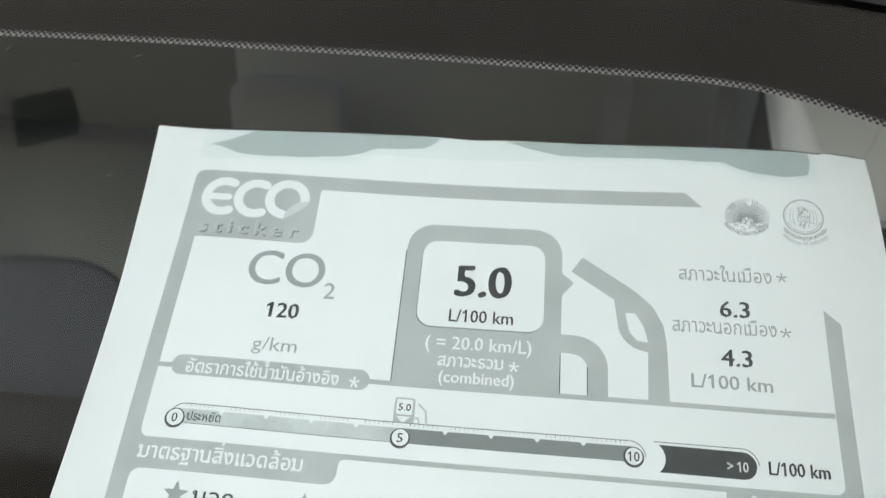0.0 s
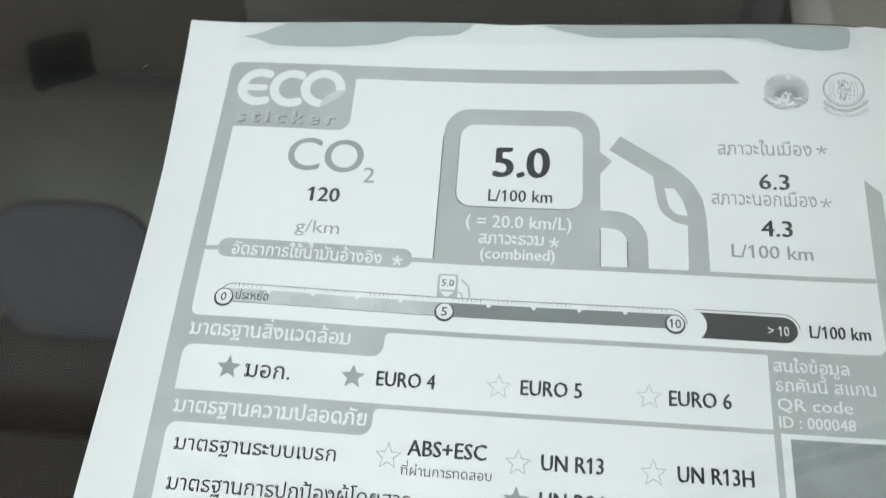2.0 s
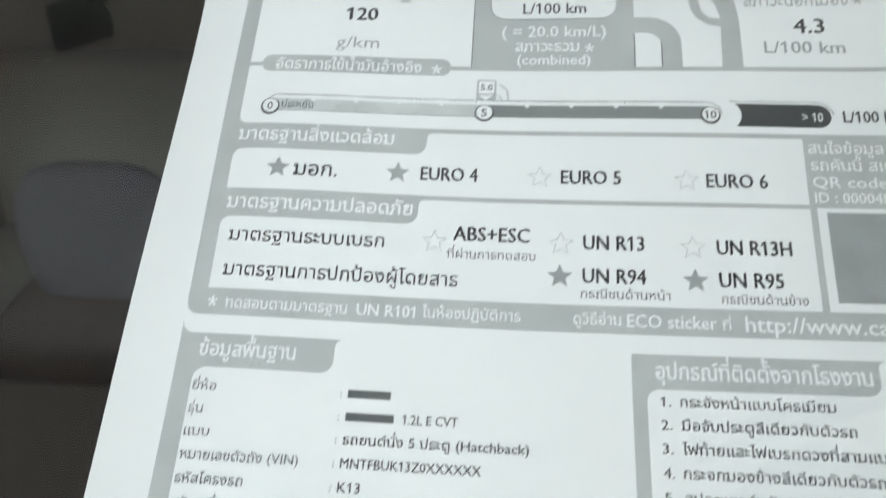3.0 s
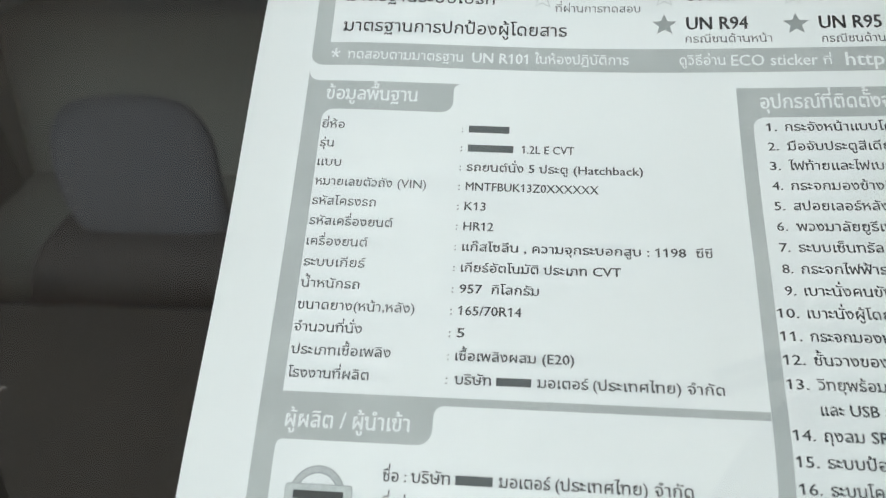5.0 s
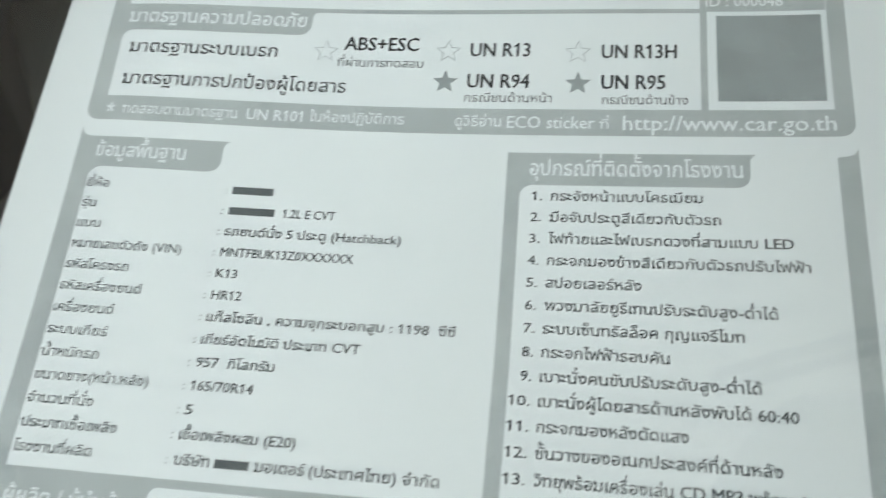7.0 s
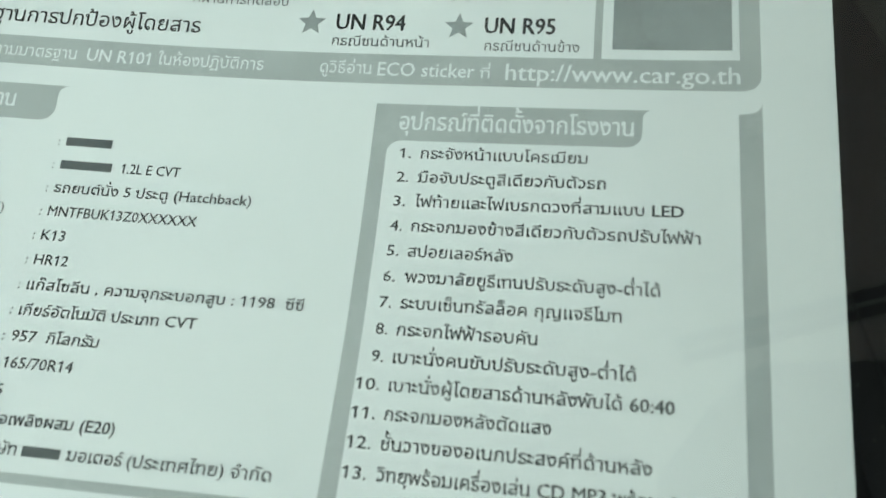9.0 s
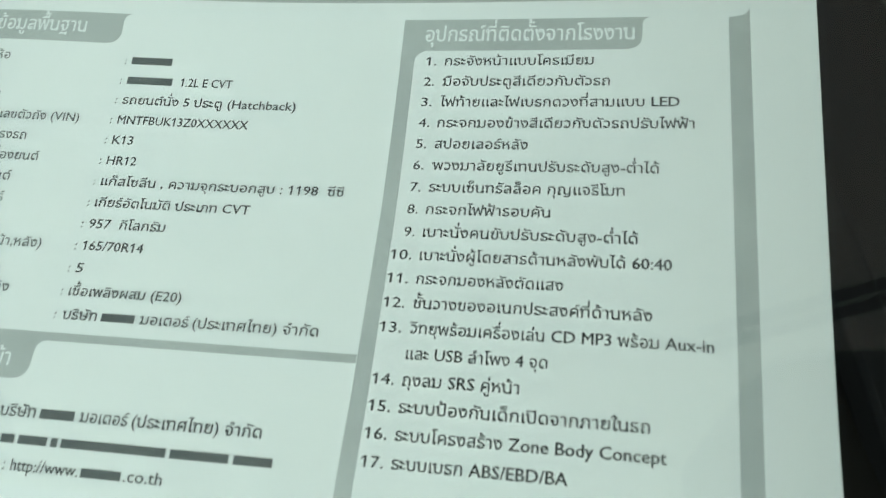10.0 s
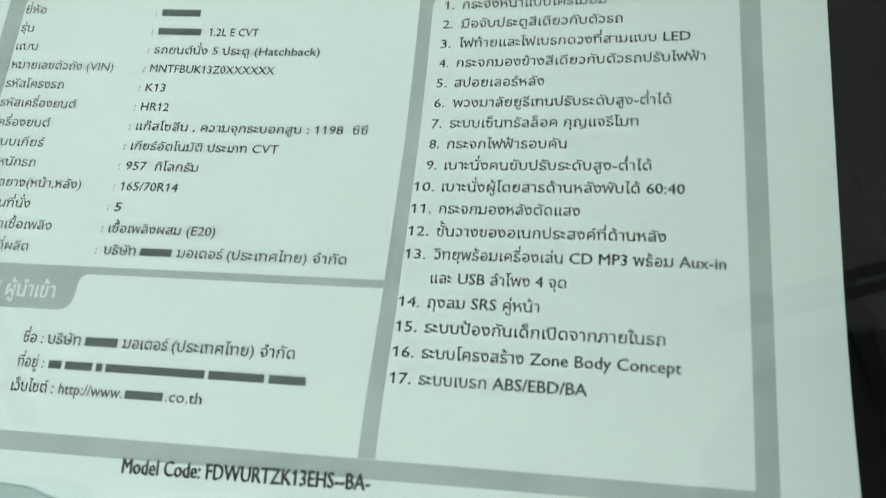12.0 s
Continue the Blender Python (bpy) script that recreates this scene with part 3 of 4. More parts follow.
# Environment and safety rows.
text("มาตรฐานสิ่งแวดล้อม", 20.5, -99.8, 61.7, 5.4, PAPER, upper, L2, 0.014)
text("มาตรฐานความปลอดภัย", 20.6, -119.5, 68.0, 5.4, PAPER, upper, L2, 0.014)


def rating(u, v, filled, words, u0, base, u1, small="", s0=0, s1=0, sbase=0, em=5.3, bold=0.024):
    """A star with the standard's name beside it."""
    if filled:
        ob = shape("rating_star", [star(u, v, 3.2)], GREY_MID, sheet, L1, "filled grey star")
    else:
        ob = shape("rating_star", [], INK_GREY, sheet, L1, "outlined star", rings=[(star(u, v, 3.25), star(u, v, 2.93, 0.42))])
    text(words, u0, base, u1, em, BLACK, ob, L1, bold)
    if small:
        text(small, s0, sbase, s1, 3.2, INK_SOFT, ob, L1, 0.0)


rating(32.4, -107.8, True, "มอก.", 36.5, -109.8, 47.9, em=5.8, bold=0.006)
rating(63.4, -107.8, True, "EURO 4", 69.3, -109.5, 84.0)
rating(99.6, -107.8, False, "EURO 5", 104.9, -109.4, 119.9)
rating(135.9, -108.0, False, "EURO 6", 140.6, -109.8, 155.4)
text("มาตรฐานระบบเบรก", 22.6, -128.4, 61.6, 5.0, BLACK, sheet, L1, 0.002)
text("มาตรฐานการปกป้องผู้โดยสาร", 22.7, -137.6, 80.3, 5.0, BLACK, sheet, L1, 0.002)
rating(74.0, -126.2, False, "ABS+ESC", 78.5, -125.6, 97.5, "ที่ผ่านการทดสอบ", 77.2, 98.9, -130.2)
rating(105.0, -125.6, False, "UN R13", 110.4, -126.9, 125.1)
rating(136.5, -125.8, False, "UN R13H", 142.0, -127.4, 159.4)
rating(104.8, -134.0, True, "UN R94", 110.2, -135.4, 125.3, "กรณีชนด้านหน้า", 109.8, 130.7, -139.2)
rating(136.7, -134.2, True, "UN R95", 142.1, -135.6, 156.8, "กรณีชนด้านข้าง", 142.4, 161.8, -139.6)
text("สนใจข้อมูล", 165.8, -99.9, 183.6, 4.3, PAPER, upper, L2, 0.006)
text("รถคันนี้ สแกน", 166.0, -104.6, 189.2, 4.3, PAPER, upper, L2, 0.006)
text("QR code", 166.0, -109.2, 183.4, 4.2, PAPER, upper, L2, 0.01)
text("ID : 000048", 166.1, -113.3, 183.6, 3.9, PAPER, upper, L2, 0.012)
code = shape("code_panel", [box(168.4, -115.9, 191.6, -138.8)], GREY_MID, sheet, L1, "plain grey square where a scan code is printed")
text("*", 20.3, -147.6, 22.8, 6.6, PAPER, upper, L2, 0.012)
text("ทดสอบตามมาตรฐาน", 24.6, -145.9, 54.3, 3.9, PAPER, upper, L2, 0.006)
text("UN R101", 56.5, -146.0, 70.6, 4.2, PAPER, upper, L2, 0.02)
text("ในห้องปฏิบัติการ", 72.3, -145.7, 95.7, 3.9, PAPER, upper, L2, 0.004)
text("ดูวิธีอ่าน", 108.1, -145.7, 119.2, 3.9, PAPER, upper, L2, 0.004)
text("ECO sticker", 120.5, -146.0, 140.9, 4.5, PAPER, upper, L2, 0.012)
text("ที่", 141.9, -146.0, 144.0, 3.4, PAPER, upper, L2, 0.0)
text("http://www.car.go.th", 147.2, -146.3, 193.0, 5.4, PAPER, upper, L2, 0.012)

# Vehicle data: a row of names and values each.
text("ข้อมูลพื้นฐาน", 20.4, -157.8, 43.5, 5.2, PAPER, lower, L2, 0.012)
data = shape("data_table", [box(20.2, -161.8, 20.35, -162.1)], PAPER, sheet, L0, "table of vehicle data in black print")
ROWS_LEFT = ["ยี่ห้อ", "รุ่น", "แบบ", "หมายเลขตัวถัง (VIN)", "รหัสโครงรถ", "รหัสเครื่องยนต์", "เครื่องยนต์", "ระบบเกียร์", "น้ำหนักรถ",
             "ขนาดยาง(หน้า,หลัง)", "จำนวนที่นั่ง", "ประเภทเชื้อเพลิง", "โรงงานที่ผลิต"]
ENDS_LEFT = [26.0, 23.9, 26.2, 47.2, 35.6, 40.1, 34.7, 34.6, 33.9, 46.9, 35.6, 42.5, 38.2]
ROWS_RIGHT = ["", "1.2L E CVT", "รถยนต์นั่ง 5 ประตู (Hatchback)", "MNTFBUK13Z0XXXXXX", "K13", "HR12", "แก๊สโซลีน , ความจุกระบอกสูบ : 1198  ซีซี",
              "เกียร์อัตโนมัติ ประเภท CVT", "957  กิโลกรัม", "165/70R14", "5", "เชื้อเพลิงผสม (E20)", ""]
ENDS_RIGHT = [0, 82.2, 98.3, 87.9, 61.6, 63.6, 112.7, 92.5, 74.3, 70.6, 58.3, 82.0, 0]
for k, (a, a1, b, b1) in enumerate(zip(ROWS_LEFT, ENDS_LEFT, ROWS_RIGHT, ENDS_RIGHT)):
    base = -165.95 - 5.2 * k
    text(a, 20.4, base, a1, 3.15, INK_SOFT, data, L1, 0.004)
    text(":", 54.85, base, 55.25, 2.9, INK_SOFT, data, L1, 0.01)
    if b:
        text(b, 69.6 if k == 1 else 56.6, base, b1, 3.1, CHARCOAL, data, L1, 0.008, latin=0.006)
bar(56.6, -165.9, 66.5, 1.9, data, INK_SOFT)
bar(56.6, -171.15, 67.6, 1.9, data, INK_SOFT)


def maker_line(u, base, ends, em):
    text("บริษัท", u, base, ends[0], em, CHARCOAL, data, L1, 0.006)
    bar(ends[0] + 1.1, base, ends[1], em * 0.55, data, INK_SOFT)
    text("มอเตอร์", ends[1] + 1.2, base, ends[2], em, CHARCOAL, data, L1, 0.006)
    text("(ประเทศไทย) จำกัด", ends[2] + 0.9, base, ends[3], em, CHARCOAL, data, L1, 0.006)


maker_line(56.7, -228.4, (64.5, 73.0, 84.9, 112.5), 3.2)

# Maker panel.
text("ผู้ผลิต / ผู้นำเข้า", 21.4, -238.9, 48.0, 4.9, PAPER, lower, L2, 0.014)
badge = shape("badge", [], CHROME, sheet, L1, "silver ring badge with a plain cross bar", rings=[(circle(30.0, -252.3, 5.6, 40), circle(30.0, -252.3, 4.3, 40))])
shape("rim_line", [], INK_GREY, badge, L2, "", rings=[(circle(30.0, -252.3, 5.75, 40), circle(30.0, -252.3, 5.55, 40)), (circle(30.0, -252.3, 4.4, 40), circle(30.0, -252.3, 4.15, 40))])
shape("bar_line", [box(23.25, -250.25, 37.35, -254.55, 0.6, 0.6, 0.6, 0.6)], INK_GREY, badge, L2)
shape("cross_bar", [box(23.4, -250.4, 37.2, -254.4, 0.5, 0.5, 0.5, 0.5)], GREY_LIGHT, badge, L2 + 0.03)
shape("text_bar", [box(25.1, -251.6, 35.6, -253.2)], CHARCOAL, badge, L3 + 0.02)
text("ชื่อ :", 43.3, -249.0, 48.2, 3.4, CHARCOAL, data, L1, 0.004)
maker_line(49.1, -249.0, (57.1, 65.7, 77.2, 104.8), 3.4)
text("ที่อยู่ :", 43.4, -254.2, 49.8, 3.4, CHARCOAL, data, L1, 0.004)
for a, b in ((51.0, 54.0), (54.9, 61.2), (62.1, 63.5), (64.3, 86.4), (87.3, 99.2), (100.2, 107.9)):
    bar(a, -254.2, b, 1.7, data, INK_SOFT)
text("เว็บไซต์ :", 43.4, -259.3, 53.4, 3.4, CHARCOAL, data, L1, 0.004)
text("http://www.", 54.7, -259.3, 69.3, 3.3, CHARCOAL, data, L1, 0.008)
bar(69.9, -259.3, 78.3, 1.7, data, INK_SOFT)
text(".co.th", 78.9, -259.3, 86.8, 3.3, CHARCOAL, data, L1, 0.008)
text("Model Code: FDWURTZK13EHS--BA-", 71.9, -273.8, 122.9, 4.3, BLACK, sheet, L1, 0.036, tilt=0.02)

# Equipment list.
text("อุปกรณ์ที่ติดตั้งจากโรงงาน", 126.5, -158.0, 173.2, 5.4, PAPER, lower, L2, 0.012)
listing = shape("equipment_list", [box(124.7, -161.6, 124.85, -161.9)], PAPER, sheet, L0, "numbered list of equipment in black print")
LIST = [("1.", "กระจังหน้าแบบโครเมียม", 164.5), ("2.", "มือจับประตูสีเดียวกับตัวรถ", 168.1), ("3.", "ไฟท้ายและไฟเบรกดวงที่สามแบบ LED", 182.5),
        ("4.", "กระจกมองข้างสีเดียวกับตัวรถปรับไฟฟ้า", 185.4), ("5.", "สปอยเลอร์หลัง", 151.5), ("6.", "พวงมาลัยยูรีเทนปรับระดับสูง-ต่ำได้", 178.4),
        ("7.", "ระบบเซ็นทรัลล็อค กุญแจรีโมท", 171.7), ("8.", "กระจกไฟฟ้ารอบคัน", 157.1), ("9.", "เบาะนั่งคนขับปรับระดับสูง-ต่ำได้", 174.4),
        ("10.", "เบาะนั่งผู้โดยสารด้านหลังพับได้ 60:40", 180.9), ("11.", "กระจกมองหลังตัดแสง", 160.3), ("12.", "ชั้นวางของอเนกประสงค์ที่ด้านหลัง", 177.2),
        ("13.", "วิทยุพร้อมเครื่องเล่น CD MP3 พร้อม Aux-in", 188.4), ("", "และ USB ลำโพง 4 จุด", 158.1), ("14.", "ถุงลม SRS คู่หน้า", 153.1),
        ("15.", "ระบบป้องกันเด็กเปิดจากภายในรถ", 177.0), ("16.", "ระบบโครงสร้าง Zone Body Concept", 180.0), ("17.", "ระบบเบรก ABS/EBD/BA", 162.8)]
for k, (number, words, end) in enumerate(LIST):
    base = -164.2 - 5.185 * k
    left = 131.6 - 0.06 * k
    if number:
        text(number, (127.3 if len(number) == 2 else 125.1) - 0.02 * k, base, 129.7 - 0.04 * k, 3.1, CHARCOAL, listing, L1, 0.008)
    text(words, left, base, end, 3.3, CHARCOAL, listing, L1, 0.004, latin=0.012)

# Faint round mark, slightly darker than the paper.
shape("round_mark", [circle(139.5, -37.5, 9.0, 40)], see_through("faint_tint", (0.982, 0.989, 0.986), False), sheet, 0.26, "faint round darker mark")

# ------------------------------------------------------------------ tape
def tape_strip(name, outline, patches, label):
    strip = shape(name, [outline], TAPE, None, 0.42)
    strip.matrix_world = PANE
    tagged(strip, label=label, category="tape", group="tape on the sheet")
    for pts in patches:
        shape("stuck_patch", [pts], WETOUT, strip, 0.32, "grey patch where the tape has stuck to the glass")
    return strip


def wavy(pts, seed, rough=0.25, n=6):
    """A line of places with small irregular steps between."""
    rng, out = random.Random(seed), []
    for (a, b), (c, d) in zip(pts, pts[1:]):
        for k in range(n):
            s = k / n
            out.append((a + (c - a) * s + rng.uniform(-rough, rough) * (k > 0), b + (d - b) * s + rng.uniform(-rough, rough) * (k > 0)))
    return out + [pts[-1]]


tape_strip("tape", [(15.0, -0.2), (50.0, 0.5), (88.0, 0.8), (97.0, 0.4), (106.0, 0.8), (140.0, 0.5), (170.0, -0.1), (195.0, -0.8), (194.8, -10.4), (178.0, -10.2)] + [(172.0, -7.6), (168.0, -6.0), (148.0, -5.2), (110.0, -5.6), (92.0, -6.2), (68.0, -6.0), (62.5, -9.4), (15.0, -10.2)],
           [[(30.5, 0.1), (50.0, 0.5), (70.0, 0.75), (87.5, 0.6)] + wavy([(86.0, -0.9), (82.6, -3.0), (75.0, -3.6), (67.4, -4.0), (64.5, -5.6), (59.0, -7.0), (48.0, -8.0), (37.0, -8.3), (30.0, -8.3), (26.4, -7.9), (21.0, -5.8), (17.0, -5.3), (22.0, -3.8)], 3, 0.12),
            [(107.0, 0.5), (125.0, 0.65), (150.0, 0.35), (170.0, -0.1), (192.8, -0.8), (193.4, -3.6), (192.4, -7.6)] + wavy([(191.0, -8.2), (185.7, -8.7), (178.0, -7.8), (173.4, -6.6), (169.6, -4.5), (160.0, -4.1), (148.0, -3.6), (130.0, -3.7), (122.4, -3.2), (114.2, -1.6)], 5, 0.12)],
           "strip of clear tape along the sheet's top edge")
# Thin dark strip above the sheet's top edge, a shadow line drawn as a shape.
rim_strip = [(u, top_edge(u) + 0.05) for u in COLUMNS] + [(u, top_edge(u) + 0.05 + (0.42 if 15.2 < u < 196.8 else 0.22)) for u in COLUMNS[::-1]]
shape("edge_shadow", [rim_strip[k:k + 2] + rim_strip[-k - 2:len(rim_strip) - k] for k in range(len(COLUMNS) - 1)], EDGE, bpy.data.objects["tape"], 0.05, "dark strip painted as the shadowed edge of the tape")
tape_strip("tape", [(22.0, -277.6), (60.0, -275.8), (66.0, -277.0), (69.5, -282.0), (69.0, -296.5), (22.0, -296.5)],
           [[(24.0, -279.6)] + wavy([(46.0, -278.0), (52.0, -278.2), (56.0, -279.6), (61.0, -280.4), (65.0, -284.6)], 8, 0.2) + [(65.0, -293.0), (40.0, -294.5), (24.0, -292.0)]],
           "piece of clear tape near the sheet's bottom edge")

# ------------------------------------------------------------------ windscreen
screen = group_at("windscreen", PANE, "green-tinted car windscreen with a black dotted border", "windscreen", kind="structure")


def inner_edge(x):
    return 0.0296 - 0.13 * (x + 0.03) ** 2 - 3.3 * max(0.0, x - 0.16) ** 2


def outer_edge(x):
    return 0.068 - 0.094 * (x + 0.05) ** 2 - 0.6 * max(0.0, x - 0.10) ** 2


XS = [-0.95 + 1.31 * k / 80 for k in range(81)]
outline = [(x, outer_edge(x)) for x in XS] + [(0.40, -0.10), (0.43, -0.64), (-1.02, -0.64)]
bm = solid(outline, (-0.0130, -0.0085))
for f in bm.faces:
    f.material_index = 0 if f.normal.y < -0.9 else 1
glass = part("glass", bm, (GLASS, GLASS_IN), screen, "green-tinted glass")
glass.visible_shadow = False
bm = bmesh.new()
low = [bm.verts.new((x, -0.0084, inner_edge(x))) for x in XS]
top = [bm.verts.new((x, -0.0084, outer_edge(x))) for x in XS]
for k in range(len(XS) - 1):
    bm.faces.new((low[k], low[k + 1], top[k + 1], top[k]))
bmesh.ops.solidify(bm, geom=bm.faces[:], thickness=0.0002)
part("border", bm, FRIT, screen, "black painted border")


def along_edge(x, drop):
    """The point of the border that lies a given way inside its edge, square to it."""
    slope = (inner_edge(x + 1e-4) - inner_edge(x - 1e-4)) / 2e-4
    n = math.hypot(1.0, slope)
    return x + drop * slope / n, inner_edge(x) - drop / n


bm = bmesh.new()
low, top = [], []
for x in XS:
    for line, drop in ((low, 0.0024), (top, -0.0003)):
        px, pz = along_edge(x, drop)
        line.append(bm.verts.new((px, -0.0082, pz)))
for k in range(len(XS) - 1):
    bm.faces.new((low[k], low[k + 1], top[k + 1], top[k]))
bmesh.ops.solidify(bm, geom=bm.faces[:], thickness=0.0002)
part("pale_band", bm, NET, screen, "pale band behind the dots")
verts, faces = [], []
for row, (drop, size) in enumerate(((-0.0001, 0.00084), (0.00105, 0.00068), (0.00215, 0.00052))):
    x = -0.22
    while x < 0.31:
        slope = (inner_edge(x + 1e-4) - inner_edge(x - 1e-4)) / 2e-4
        px, c = along_edge(x + 0.0010 * (row % 2) / math.hypot(1.0, slope), drop)
        x += 0.0020 / math.hypot(1.0, slope)
        base = len(verts)
        verts += [(px + size * math.cos(math.tau * j / 10), -0.0084, c + size * math.sin(math.tau * j / 10)) for j in range(10)]
        faces.append(tuple(range(base, base + 10)))
me = bpy.data.meshes.new("border_dots")
me.from_pydata(verts, [], faces)
me.materials.append(FRIT)
dots = new("border_dots", me)
dots.parent = screen
tagged(dots, label="rows of small black dots", kind="stuff")
bm = bmesh.new()
a = [bm.verts.new((x, -0.0145, outer_edge(x) - 0.002)) for x in XS]
b = [bm.verts.new((x, -0.0155, outer_edge(x) + 0.010)) for x in XS]
c = [bm.verts.new((x, 0.0060, outer_edge(x) + 0.012)) for x in XS]
for k in range(len(XS) - 1):
    bm.faces.new((a[k], a[k + 1], b[k + 1], b[k])), bm.faces.new((b[k], b[k + 1], c[k + 1], c[k]))
bmesh.ops.recalc_face_normals(bm, faces=bm.faces[:])
part("seal_strip", bm, RUBBER, screen, "black rubber edge strip", smooth=True)

# Dust and short fibres on the glass.
rng = random.Random(11)
bm = bmesh.new()
for k in range(1300):
    left = k < 1150
    x, z = (rng.uniform(-0.26, 0.0), rng.uniform(-0.34, 0.02)) if left else (rng.uniform(0.205, 0.26), rng.uniform(-0.34, 0.0))
    a, bend, long, thick = rng.uniform(0, 6.3), rng.uniform(-1.8, 1.8), rng.uniform(0.0006, 0.0030), rng.uniform(0.00006, 0.00014)
    if rng.random() < 0.8:
        long = thick * 1.6
    last = None
    for j in range(5):
        s = j / 4
        px, pz = x + long * s * math.cos(a + bend * s), z + long * s * math.sin(a + bend * s)
        q = (bm.verts.new((px, -0.01305, pz - thick)), bm.verts.new((px, -0.01305, pz + thick)))
        if last:
            bm.faces.new((last[0], q[0], q[1], last[1]))
        last = q
specks = part("dust", bm, DUST, None)
specks.matrix_world = PANE
tagged(specks, label="pale dust specks and fibres on the glass", category="dust", kind="stuff")

# ------------------------------------------------------------------ cabin behind the glass
cabin = group_at("car_cabin", pose(0, 0, 0), "dark car cabin seen through the windscreen", "car cabin", kind="structure")
# Rear wall lighter, side walls darker: brightness is put into the lining colour.
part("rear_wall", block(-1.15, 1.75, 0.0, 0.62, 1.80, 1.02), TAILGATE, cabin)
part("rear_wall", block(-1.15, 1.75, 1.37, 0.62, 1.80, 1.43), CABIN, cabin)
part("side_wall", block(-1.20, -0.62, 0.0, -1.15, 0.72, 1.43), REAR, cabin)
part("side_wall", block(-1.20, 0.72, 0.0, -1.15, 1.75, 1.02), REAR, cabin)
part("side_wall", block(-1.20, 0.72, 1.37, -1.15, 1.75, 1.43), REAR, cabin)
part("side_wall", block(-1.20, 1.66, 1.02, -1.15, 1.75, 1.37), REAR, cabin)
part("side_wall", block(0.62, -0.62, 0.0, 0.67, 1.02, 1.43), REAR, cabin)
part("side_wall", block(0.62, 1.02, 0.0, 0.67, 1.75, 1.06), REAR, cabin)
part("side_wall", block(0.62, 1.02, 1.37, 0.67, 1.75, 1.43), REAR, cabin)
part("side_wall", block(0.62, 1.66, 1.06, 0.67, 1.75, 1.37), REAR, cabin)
for x, s, r in ((-1.15, 1, 0.55), (0.62, -1, 0.40)):
    bm = bmesh.new()
    last = None
    for k in range(17):
        t = math.pi / 2 * k / 16
        px, py = x + s * r * (1 - math.cos(t)), 1.75 - r * (1 - math.sin(t))
        q = (bm.verts.new((px, py, 0.16)), bm.verts.new((px, py, 1.02)))
        if last:
            bm.faces.new((last[0], q[0], q[1], last[1]))
        last = q
    # Left corner gets a half-dark tone for its dimmer light, right one the lit tone.
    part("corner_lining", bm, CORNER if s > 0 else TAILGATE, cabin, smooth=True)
part("floor_pan", block(-1.15, -0.62, 0.10, 0.62, 1.75, 0.16), CARPET, cabin)
part("front_wall", block(-1.20, -0.66, 0.0, 0.67, -0.62, 0.93), PAINT, cabin, "silver front panel")
part("headliner", block(-1.15, 0.12, 1.405, 0.62, 1.75, 1.43), HEADLINER, cabin, "grey-beige headliner")
part("roof", block(-1.20, 0.085, 1.432, 0.67, 1.80, 1.46, 0.008), PAINT, cabin, "silver roof panel")

bm = bmesh.new()
prof = [(-0.60, 0.955), (-0.42, 0.925), (-0.15, 0.875), (0.08, 0.8325), (0.32, 0.7881), (0.355, 0.775), (0.355, 0.73), (0.20, 0.66), (0.16, 0.45), (-0.60, 0.45)]
a = [bm.verts.new((-1.14, y, z)) for y, z in prof]
b = [bm.verts.new((0.61, y, z)) for y, z in prof]
bm.faces.new(a), bm.faces.new(b[::-1])
for k in range(len(prof)):
    j = (k + 1) % len(prof)
    bm.faces.new((a[j], a[k], b[k], b[j]))
bmesh.ops.recalc_face_normals(bm, faces=bm.faces[:])
bmesh.ops.bevel(bm, geom=bm.edges[:], offset=0.012, segments=3, affect="EDGES")
dash = part("dashboard", bm, DASH, None, smooth=True)
tagged(dash, label="black grained dashboard below the windscreen", category="dashboard")


